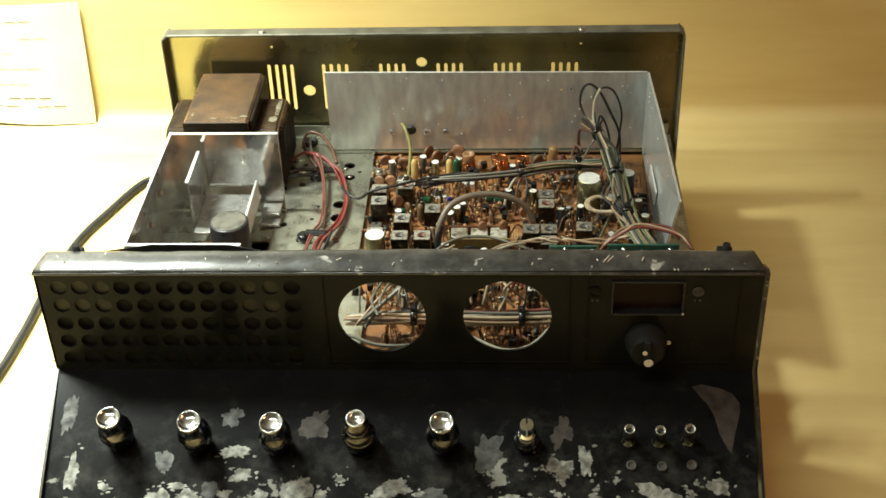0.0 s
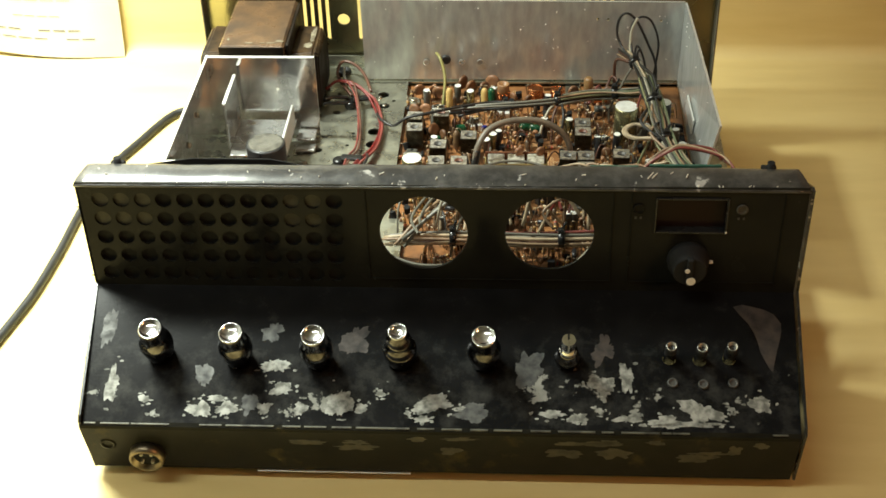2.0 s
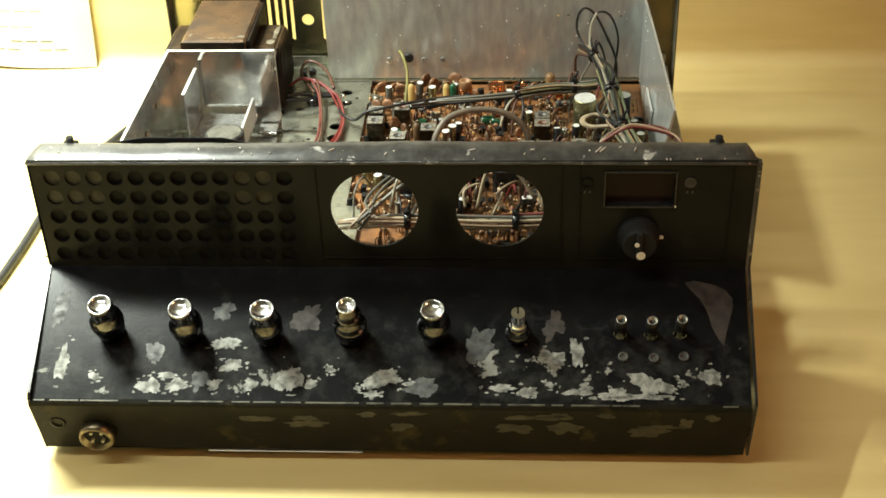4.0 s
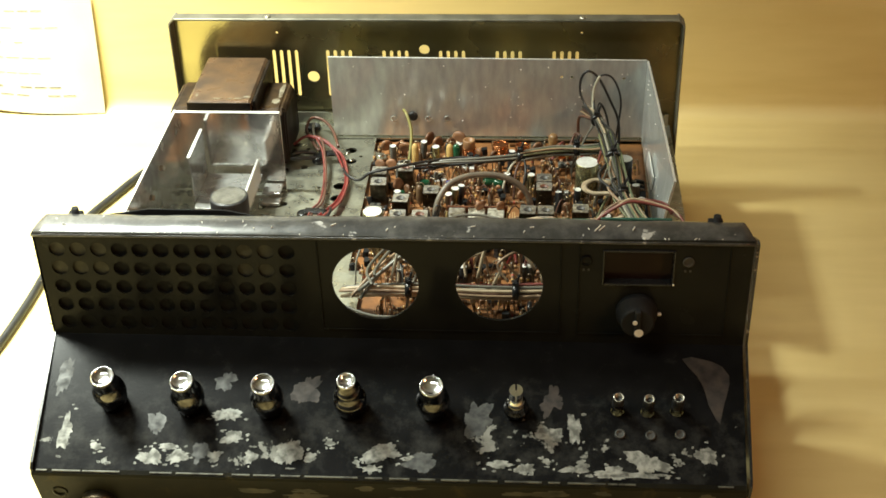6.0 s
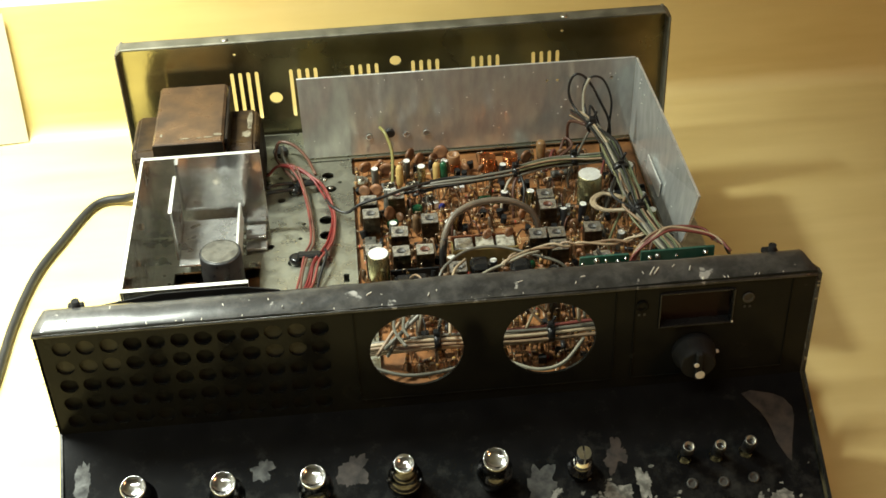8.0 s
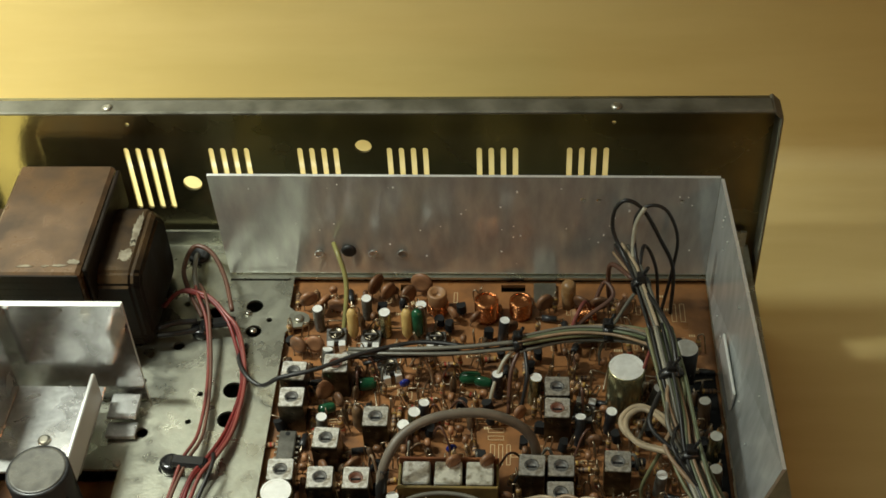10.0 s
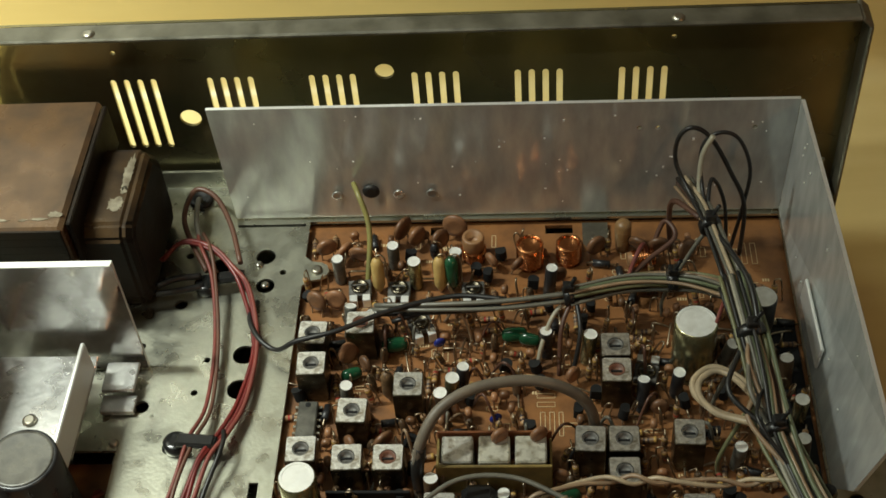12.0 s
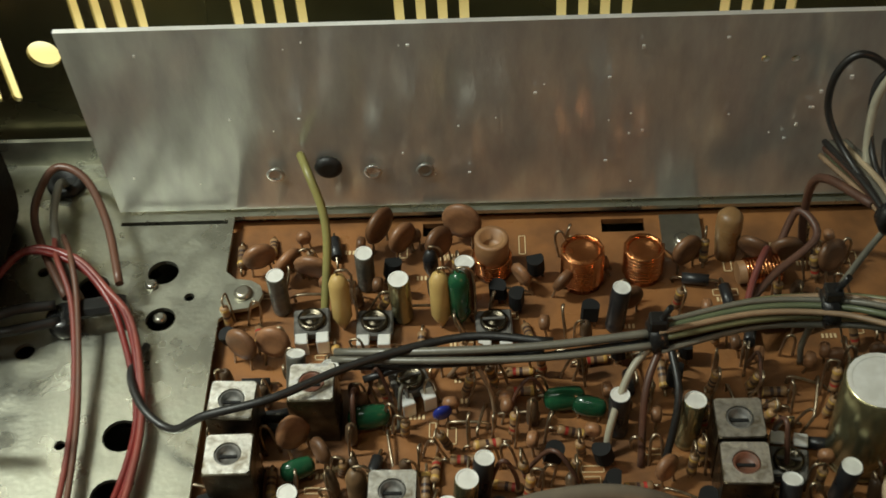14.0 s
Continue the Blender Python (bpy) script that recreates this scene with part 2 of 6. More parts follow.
W_BLACK, W_RED, W_PINK = insulation("black_insulation", (0.018, 0.017, 0.016)), insulation("red_insulation", (0.15, 0.017, 0.014)), insulation("faded_red_insulation", (0.22, 0.055, 0.042))
W_GREY, W_WHITE, W_CREAM = insulation("grey_insulation", (0.15, 0.14, 0.11)), insulation("white_insulation", (0.40, 0.37, 0.28)), insulation("cream_insulation", (0.44, 0.34, 0.22))
W_GREEN, W_BROWN, W_YELLOW = insulation("green_insulation", (0.12, 0.14, 0.075)), insulation("brown_insulation", (0.12, 0.055, 0.035)), insulation("yellow_insulation", (0.30, 0.27, 0.09))
W_OLIVE, W_TAN = insulation("olive_insulation", (0.17, 0.17, 0.085)), insulation("tan_insulation", (0.30, 0.20, 0.12))
W_TAUPE = insulation("taupe_cable_jacket", (0.17, 0.14, 0.105))


# ---------------------------------------------------------------- mesh tools
class Solid:
    """Collects faces of one part; each face carries a material slot."""

    def __init__(self):
        self.v, self.f, self.m, self.s = [], [], [], []

    def add(self, verts, faces, slot=0, smooth=False):
        k = len(self.v)
        self.v += [tuple(p) for p in verts]
        self.f += [tuple(k + i for i in f) for f in faces]
        self.m += [slot] * len(faces)
        self.s += [smooth] * len(faces)
        return self

    def box(self, lo, hi, slot=0, ch=0.0, turn=None):
        lo, hi = Vector(lo), Vector(hi)
        c, h = (lo + hi) / 2, (hi - lo) / 2
        ch = min(ch, min(h) * 0.9)
        signs = [(x, y, z) for x in (-1, 1) for y in (-1, 1) for z in (-1, 1)]
        verts, index = [], {}
        for sg in signs:
            for a in range(3):
                p = Vector([sg[i] * (h[i] - (ch if i != a else 0)) for i in range(3)])
                index[sg, a] = len(verts)
                verts.append(p)
        faces = []
        for a in range(3):
            b, d = [i for i in range(3) if i != a]
            for sa in (-1, 1):
                ring = []
                for sb, sd in ((-1, -1), (1, -1), (1, 1), (-1, 1)):
                    sg = [0, 0, 0]
                    sg[a], sg[b], sg[d] = sa, sb, sd
                    ring.append(index[tuple(sg), a])
                faces.append(ring)
                if ch:
                    for sb in (-1, 1):
                        if a < b:
                            s1, s2 = [0, 0, 0], [0, 0, 0]
                            s1[a], s1[b], s1[d] = sa, sb, -1
                            s2[a], s2[b], s2[d] = sa, sb, 1
                            faces.append([index[tuple(s1), a], index[tuple(s2), a], index[tuple(s2), b], index[tuple(s1), b]])
                        if a < d:
                            s1, s2 = [0, 0, 0], [0, 0, 0]
                            s1[a], s1[d], s1[b] = sa, sb, -1
                            s2[a], s2[d], s2[b] = sa, sb, 1
                            faces.append([index[tuple(s1), a], index[tuple(s2), a], index[tuple(s2), d], index[tuple(s1), d]])
        if ch:
            faces += [[index[sg, 0], index[sg, 1], index[sg, 2]] for sg in signs]
        fixed = []
        for f in faces:
            p = [verts[i] for i in f]
            n = (p[1] - p[0]).cross(p[2] - p[0])
            mid = sum(p, Vector()) / len(p)
            fixed.append(f if n.dot(mid) >= 0 else f[::-1])
        if turn is not None:
            verts = [turn @ p for p in verts]
        return self.add([p + c for p in verts], fixed, slot)

    def lathe(self, profile, base=(0, 0, 0), axis=(0, 0, 1), seg=16, slot=0, smooth=True, slots=None):
        """profile: (radius, height) from bottom to top; slots: a material slot for each ring."""
        base, axis = Vector(base), Vector(axis).normalized()
        u = axis.orthogonal().normalized()
        w = axis.cross(u)
        rings = []
        for r, h in profile:
            rings.append([base + axis * h + (u * math.cos(2 * math.pi * i / seg) + w * math.sin(2 * math.pi * i / seg)) * r for i in range(seg)])
        verts = [p for ring in rings for p in ring]
        for k in range(len(rings) - 1):
            faces = [(k * seg + i, k * seg + (i + 1) % seg, (k + 1) * seg + (i + 1) % seg, (k + 1) * seg + i) for i in range(seg)]
            n = len(self.v)
            if k == 0:
                start = n
                self.add(verts, faces, slots[k] if slots else slot, smooth)
            else:
                self.f += [tuple(start + i for i in f) for f in faces]
                self.m += [slots[k] if slots else slot] * seg
                self.s += [smooth] * seg
        self.f += [tuple(start + i for i in range(seg))[::-1], tuple(start + (len(rings) - 1) * seg + i for i in range(seg))]
        self.m += [slots[0] if slots else slot, slots[-1] if slots else slot]
        self.s += [False, False]
        return self

    def cyl(self, a, b, r, slot=0, seg=12, r2=None):
        a, b = Vector(a), Vector(b)
        return self.lathe([(r, 0), (r if r2 is None else r2, (b - a).length)], a, b - a, seg, slot)

    def tube(self, pts, r, slot=0, seg=6, steps=5):
        pts = smooth_path(pts, steps) if steps > 1 else [Vector(p) for p in pts]
        n = len(pts)
        u = None
        verts = []
        for i, p in enumerate(pts):
            d = (pts[min(i + 1, n - 1)] - pts[max(i - 1, 0)]).normalized()
            u = d.orthogonal().normalized() if u is None else (u - d * u.dot(d)).normalized()
            w = d.cross(u)
            verts += [p + (u * math.cos(2 * math.pi * k / seg) + w * math.sin(2 * math.pi * k / seg)) * r for k in range(seg)]
        faces = [(i * seg + k, i * seg + (k + 1) % seg, (i + 1) * seg + (k + 1) % seg, (i + 1) * seg + k) for i in range(n - 1) for k in range(seg)]
        self.add(verts, faces, slot, True)
        base = len(self.v) - len(verts)
        self.f += [tuple(base + k for k in range(seg))[::-1], tuple(base + (n - 1) * seg + k for k in range(seg))]
        self.m += [slot, slot]
        self.s += [False, False]
        return self

    def sheet(self, outline, holes, thick, o, u, v, slot=0, edge=None):
        """A plate with holes cut through: outline and holes in the plane o + a*u + b*v, thick towards -u x v."""
        o, u, v = Vector(o), Vector(u), Vector(v)
        n = u.cross(v).normalized()
        loops = [list(outline)] + [list(h) for h in holes]
        flat = [p for l in loops for p in l]
        tris = tessellate_polygon([[Vector((a, b, 0)) for a, b in l] for l in loops])
        front = [o + u * a + v * b for a, b in flat]
        back = [p - n * thick for p in front]
        k = len(flat)
        ff, fb = [], []
        for t in tris:
            a, b, c = (front[i] for i in t)
            t = tuple(t) if (b - a).cross(c - a).dot(n) > 0 else tuple(t)[::-1]
            ff.append(t)
            fb.append(tuple(i + k for i in t[::-1]))
        self.add(front + back, ff + fb, slot)
        base = len(self.v) - 2 * k
        at = 0
        for l in loops:
            c = len(l)
            for i in range(c):
                a, b = at + i, at + (i + 1) % c
                self.f.append((base + a, base + b, base + b + k, base + a + k))
                self.m.append(slot if edge is None else edge)
                self.s.append(False)
            at += c
        return self

    def mesh(self, name, mats):
        me = bpy.data.meshes.new(name)
        me.from_pydata(self.v, [], self.f)
        for m in mats if isinstance(mats, (list, tuple)) else [mats]:
            me.materials.append(m)
        me.polygons.foreach_set("material_index", self.m)
        me.polygons.foreach_set("use_smooth", self.s)
        me.update()
        return me


from mathutils.geometry import tessellate_polygon


def smooth_path(pts, steps):
    p = [Vector(q) for q in pts]
    if len(p) < 3:
        return p
    p = [p[0] * 2 - p[1]] + p + [p[-1] * 2 - p[-2]]
    out = []
    for i in range(1, len(p) - 2):
        a, b, c, d = p[i - 1 : i + 3]
        for k in range(steps):
            t = k / steps
            out.append(0.5 * (2 * b + (c - a) * t + (2 * a - 5 * b + 4 * c - d) * t * t + (3 * b - a - 3 * c + d) * t ** 3))
    return out + [p[-2]]


def circle(x, y, r, n=24):
    return [(x + r * math.cos(2 * math.pi * i / n), y + r * math.sin(2 * math.pi * i / n)) for i in range(n)]


def rect(x0, y0, x1, y1):
    return [(x0, y0), (x1, y0), (x1, y1), (x0, y1)]


def thing(name, label, category, at=(0, 0, 0)):
    ob = new(name)
    ob.matrix_basis = Matrix.Translation(at)
    return tagged(ob, label, category)


def under(ob, parent):
    ob.parent = parent
    m = parent.matrix_basis.copy()
    if parent.parent:
        m = parent.parent.matrix_basis @ parent.matrix_parent_inverse @ m
    ob.matrix_parent_inverse = m.inverted()
    return ob


def part(name, solid, mats, parent, label="", m=None):
    me = solid.mesh(name, mats) if isinstance(solid, Solid) else solid
    ob = under(new(name, me), parent)
    if m is not None:
        ob.matrix_basis = m
    if label:
        tagged(ob, label)
    return ob


def structure(name, solid, mats, label, category):
    return tagged(new(name, solid.mesh(name, mats)), label, category, kind="structure")


# ---------------------------------------------------------------- the room and the counter
WALL_Y = 0.362
s = Solid().box((-1.6, -0.62, -0.035), (1.6, WALL_Y + 0.02, 0.0), 0, 0.003)
structure("countertop", s, COUNTER, "plain tan laminate kitchen countertop under a lamp", "countertop")
s = Solid().box((-1.6, WALL_Y, 0.0005), (1.6, WALL_Y + 0.018, 0.1050), 0, 0.002)
structure("backsplash", s, COUNTER, "tan laminate backsplash board along the wall", "backsplash")
s = Solid()
R, n = 0.012, 12
prof = [(WALL_Y - R + R * math.sin(k * math.pi / 2 / n), R - R * math.cos(k * math.pi / 2 / n)) for k in range(n + 1)]
prof = [(y - 0.0003, z + 0.0003) for y, z in prof]
prof[0] = (prof[0][0] - 0.012, -0.0002)
prof.append((WALL_Y + 0.0003, R + 0.012))
n += 1
s.add([(x, y, z) for x in (-1.59, 1.59) for y, z in prof], [(k, n + 1 + k, n + 2 + k, k + 1) for k in range(n)], 0, True)
s.add([(x, WALL_Y - 0.0002, 0.0002) for x in (-1.59, 1.59)] + [(x, y, z) for x in (-1.59, 1.59) for y, z in (prof[0], prof[-1])], [(0, 1, 4, 2), (0, 3, 5, 1)], 0)
structure("cove", s, COUNTER, "rounded tan laminate cove where counter meets backsplash", "cove")
s = Solid().box((-1.6, WALL_Y + 0.017, -0.9), (1.6, WALL_Y + 0.1, 1.6))
wall_back = structure("wall_north", s, GROUT, "tiled wall behind the counter with dark grout", "wall")
s = Solid().box((-0.0485, WALL_Y + 0.010, -0.0485), (0.0485, WALL_Y + 0.0168, 0.0485), 0, 0.0012)
tile_mesh = s.mesh("tile", TILE)
for i in range(-9, 10):
    for j in range(3):
        t = under(new("tile", tile_mesh), wall_back)
        t.matrix_basis = Matrix.Translation((0.0869 + 0.0985 * i, 0, 0.155 + 0.0985 * j))
for name, lo, hi in (("wall_south", (-1.7, -2.3, -0.9), (1.7, -2.2, 1.6)), ("wall_west", (-1.7, -2.2, -0.9), (-1.6, 0.457, 1.6)),
                     ("wall_east", (1.6, -2.2, -0.9), (1.7, 0.457, 1.6)), ("ceiling", (-1.7, -2.3, 1.6), (1.7, 0.457, 1.7)),
                     ("floor", (-1.7, -2.3, -1.0), (1.7, 0.457, -0.9))):
    structure(name, Solid().box(lo, hi), ROOM, "plain painted " + name.split("_")[0], name.split("_")[0])

# a printed sheet standing against the backsplash
sheet = thing("paper_sheet", "white printed paper sheet leaning against the backsplash", "paper", (-0.33, 0.35, 0))
s = Solid()
rows_n, cols_n = 14, 16


def paper_at(a, b):
    x = -0.44 + 0.182 * a + 0.003 * b
    bow = 0.0045 * math.sin(a * 5 + 1) * (1 - b)
    return Vector((x, WALL_Y - 0.0035 - 0.003 * (1 - b) ** 2 + bow * 0.7, 0.0012 + 0.098 * b + 0.010 * (1 - a) * (1 - b) + 0.0015 * math.sin(a * 7)))


grid = [paper_at(a / cols_n, b / rows_n) for b in range(rows_n + 1) for a in range(cols_n + 1)]
quads = [(j * (cols_n + 1) + i, j * (cols_n + 1) + i + 1, (j + 1) * (cols_n + 1) + i + 1, (j + 1) * (cols_n + 1) + i) for j in range(rows_n) for i in range(cols_n)]
s.add(grid, quads, 0, True)
s.add([p + Vector((0, 0.0003, 0)) for p in grid], [q[::-1] for q in quads], 0, True)
part("page", s, PAPER, sheet)
for k, (b, a0, a1, th) in enumerate(((0.86, 0.30, 0.80, 0.004), (0.72, 0.28, 0.86, 0.003), (0.60, 0.30, 0.70, 0.003), (0.47, 0.28, 0.88, 0.003),
                                     (0.34, 0.30, 0.76, 0.003), (0.22, 0.28, 0.84, 0.006), (0.15, 0.30, 0.90, 0.005))):
    s = Solid()
    n = 9
    pts = [paper_at(a0 + (a1 - a0) * i / n, b) + Vector((0, -0.0004, 0)) for i in range(n + 1)]
    for i in range(n):
        if (i * 7 + k * 3) % 5:
            p, q = pts[i], pts[i].lerp(pts[i + 1], 0.8)
            up = Vector((0, 0, 0.098 * th * 1.6))
            s.add([p, q, q + up, p + up], [(0, 1, 2, 3)])
    part("text_line", s, INK, sheet, "faded grey print")

# ---------------------------------------------------------------- the radio
radio = thing("base_station_radio", "old black base-station radio with its cover off, paint flaking", "radio", (0, 0.08, 0))
CH = 0.0580   # top of the chassis plate
BD = 0.0545   # top of the circuit board

# chassis plate with its cut-outs
holes = [
    [(-0.0310, 0.0640), (-0.0225, 0.0640), (-0.0225, 0.0100), (0.1395, 0.0100), (0.1395, 0.2172), (-0.0310, 0.2172), (-0.0310, 0.2000), (-0.0285, 0.1976), (-0.0248, 0.1970), (-0.0226, 0.1955), (-0.0218, 0.1930), (-0.0226, 0.1905), (-0.0248, 0.1890), (-0.0285, 0.1884), (-0.0310, 0.1860)],
    rect(-0.1300, 0.0300, -0.0838, 0.1168),
]
holes += [circle(x, y, r, 16) for x, y, r in ((-0.0455, 0.2001, 0.0036), (-0.0440, 0.1862, 0.0034), (-0.0728, 0.1780, 0.0023), (-0.0834, 0.1595, 0.0014),
          (-0.0787, 0.1339, 0.0025), (-0.0588, 0.0674, 0.0021), (-0.0473, 0.0675, 0.0021), (-0.0384, 0.1925, 0.0012), (-0.0473, 0.1553, 0.0040),
          (-0.0472, 0.1408, 0.0040), (-0.0598, 0.1532, 0.0012), (-0.0620, 0.1395, 0.0012), (0.1467, 0.0974, 0.0024), (0.1500, 0.1500, 0.0014),
          (-0.0735, 0.2010, 0.0014), (-0.0655, 0.1935, 0.0010), (-0.0610, 0.1960, 0.0075 * 0.5), (-0.0660, 0.1180, 0.0030))]
holes.append(rect(-0.0388, 0.0975, -0.0358, 0.1045))
holes.append(rect(-0.0580, 0.2150, -0.0325, 0.2162))
s = Solid().sheet(rect(-0.1585, 0.0, 0.1585, 0.2375), holes, 0.0011, (0, 0, CH), (1, 0, 0), (0, 1, 0))
chassis = part("chassis", s, [CADMIUM], radio, "zinc-plated steel chassis plate with stains")
s = Solid()
s.box((-0.1590, 0.0, 0.006), (-0.1578, 0.2375, CH + 0.0002))
s.box((0.1578, 0.0, 0.006), (0.1590, 0.2375, CH + 0.0002))
s.box((-0.1578, 0.2365, 0.006), (0.1578, 0.2377, 0.0660))
s.box((-0.1578, 0.001, 0.006), (0.1578, 0.0022, CH - 0.002))
s.box((-0.1578, 0.0022, 0.0060), (0.1578, 0.2365, 0.0070))
part("chassis_side", s, CADMIUM, radio)
for x in (-0.13, 0.13):
    for y in (-0.045, 0.205):
        part("foot", Solid().lathe([(0.008, 0), (0.009, 0.001), (0.0085, 0.0062)], (x, y, 0), (0, 0, 1), 16), RUBBER, radio)

# rear of the case: tray with rim and vent slots
holes = []
for gx in (-0.0976, -0.0626, -0.0261, 0.0104, 0.0467, 0.0830):
    for i in range(4):
        x = gx + 0.00487 * i
        z0, z1, w = 0.0775, 0.1082, 0.0011
        arc = [(x + w * math.cos(k * math.pi / 5), z1 + w * math.sin(k * math.pi / 5)) for k in range(6)]
        arc += [(x + w * math.cos(math.pi + k * math.pi / 5), z0 + w * math.sin(math.pi + k * math.pi / 5)) for k in range(6)]
        holes.append(arc)
holes += [circle(0.0, 0.110, 0.0034), circle(-0.0730, 0.0905, 0.0039), circle(-0.0945, 0.1215, 0.0009, 10), circle(0.1000, 0.1220, 0.0009, 10)]
outline = [(-0.1610, 0.004), (0.1625, 0.004), (0.1625, 0.1305), (0.1590, 0.1340), (-0.1575, 0.1340), (-0.1610, 0.1305)]
s = Solid().sheet(outline, holes, 0.0012, (0, 0.2398, 0), (1, 0, 0), (0, 0, 1))
back = part("case_back", s, OLIVE, radio, "olive-tinted steel case back with vent slots")
s = Solid()
s.box((-0.1580, 0.2300, 0.1334), (0.1595, 0.2385, 0.1352), 0, 0.0006)
s.box((-0.1620, 0.2300, 0.004), (-0.1606, 0.2418, 0.1310), 0, 0.0006)
s.box((0.1620, 0.2300, 0.004), (0.1634, 0.2418, 0.1310), 0, 0.0006)
s.box((-0.1622, 0.2302, 0.1320), (-0.1570, 0.2416, 0.1334), 0, 0.0004, Matrix.Rotation(radians(-44), 3, "Y"))
s.box((0.1585, 0.2302, 0.1320), (0.1637, 0.2416, 0.1334), 0, 0.0004, Matrix.Rotation(radians(44), 3, "Y"))
part("rim", s, OLIVE_RIM, back, "dark rolled rim")
for x, z in ((-0.098, 0.1355), (0.100, 0.1355)):
    part("screw", Solid().lathe([(0.0022, 0), (0.0022, 0.0006), (0.0012, 0.0012)], (x, 0.233, z - 0.0006), (0, 0, 1), 12), STEEL, back)

# aluminium shield: rear plate and side plate bent from one sheet
def screw(parent, p, axis, r=0.0021):
    s = Solid().lathe([(r, 0), (r, 0.0007), (r * 0.6, 0.0013)], p, axis, 12)
    return part("screw", s, STEEL, parent)


holes = [circle(x, z, r, 14) for x, z, r in ((-0.0190, 0.0727, 0.0011), (0.0033, 0.0729, 0.0011), (0.0152, 0.0729, 0.0012), (0.0876, 0.1032, 0.0009),
                                             (0.0938, 0.1030, 0.0009), (0.1261, 0.1023, 0.0009), (-0.0067, 0.0745, 0.0026))]
s = Solid().sheet([(-0.0585, CH + 0.0012), (0.1396, CH + 0.0012), (0.1396, 0.1152), (-0.0585, 0.1166)], holes, 0.0012, (0, 0.2231, 0), (1, 0, 0), (0, -0.078, 1), 0, 1)


def splay(y, z):
    """The side plate leans outwards more and more towards its front."""
    return 0.0066 * min(1, max(0, (0.214 - y) / 0.129)) * min(1.2, max(0, (z - 0.056) / 0.049))


side = [(0.0850, 0.1052), (0.1280, 0.1085), (0.1710, 0.1120), (0.2138, 0.1152), (0.2182, CH + 0.001), (0.1600, CH + 0.001), (0.1010, CH + 0.001), (0.0905, 0.0740)]
plate = Solid().sheet(side, [], 0.0012, (0.1408, 0, 0), (0, 1, 0), (0, 0, 1), 0, 1)
s.add([(x + splay(y, z), y, z) for x, y, z in plate.v], plate.f)
s.m[-len(plate.m):] = plate.m
shield = part("shield", s, [ALU, ALU_EDGE], radio, "brushed aluminium shield plate bent round the board")
s = Solid().box((0.1386, 0.1400, 0.0668), (0.1396, 0.1700, 0.0765), 0, 0.0004)
s.v = [(x + splay(y, z), y, z) for x, y, z in s.v]
part("stiffener", s, ALU_EDGE, shield, "pale raised oblong")
s = Solid()
r_ = random.Random(8)
for i in range(44):
    x, z, w = r_.uniform(-0.055, 0.136), r_.uniform(0.066, 0.113), r_.uniform(0.00012, 0.0004)
    y = 0.2217 - 0.078 * z
    s.box((x - w, y - 0.0001, z - w * r_.uniform(0.5, 1.5)), (x + w, y + 0.0003, z + w * r_.uniform(0.5, 2.0)), 0, 0.0001)
for i in range(12):
    y, z, w = r_.uniform(0.10, 0.21), r_.uniform(0.064, 0.112), r_.uniform(0.00015, 0.0004)
    x = 0.1395 + splay(y, z)
    s.box((x - 0.0002, y - w, z - w), (x + 0.0003, y + w, z + w * r_.uniform(0.5, 2.5)), 0, 0.0001)
tagged(part("speck", s, ALU_EDGE, shield, "pale specks and dents in the aluminium"), kind="stuff")
for x, z in ((-0.0190, 0.0727), (0.0033, 0.0729), (0.0152, 0.0729)):
    part("washer", Solid().lathe([(0.0021, 0), (0.0020, 0.0003), (0.0013, 0.0004), (0.0011, 0.0001)], (x, 0.2160, z), (0, -1, 0), 16), ALU_PLATE, shield)
part("grommet", Solid().lathe([(0.0030, 0), (0.0032, 0.0008), (0.0024, 0.0016), (0.0012, 0.0014)], (-0.0067, 0.2166, 0.0745), (0, -1, 0), 16), RUBBER, shield, "small black rubber grommet")

# transformer
s = Solid().box((-0.1385, 0.1668, CH + 0.001), (-0.0996, 0.2300, 0.1090), 0, 0.0014)
transformer = part("transformer", s, CORE, radio, "brown enamelled power transformer")
# laminations across the core front, its shade painted into their colour
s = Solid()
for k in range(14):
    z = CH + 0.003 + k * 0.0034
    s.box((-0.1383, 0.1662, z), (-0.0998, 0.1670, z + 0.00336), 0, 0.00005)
tagged(part("lamination", s, BELL_SHADED, transformer, "iron lamination edges, darkened for the shaded core front"), kind="stuff")
# added dark strip that paints the shade on the core's right side
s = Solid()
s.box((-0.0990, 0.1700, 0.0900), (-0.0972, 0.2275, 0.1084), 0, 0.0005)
part("clamp_edge", s, BELL_SHADED, transformer)


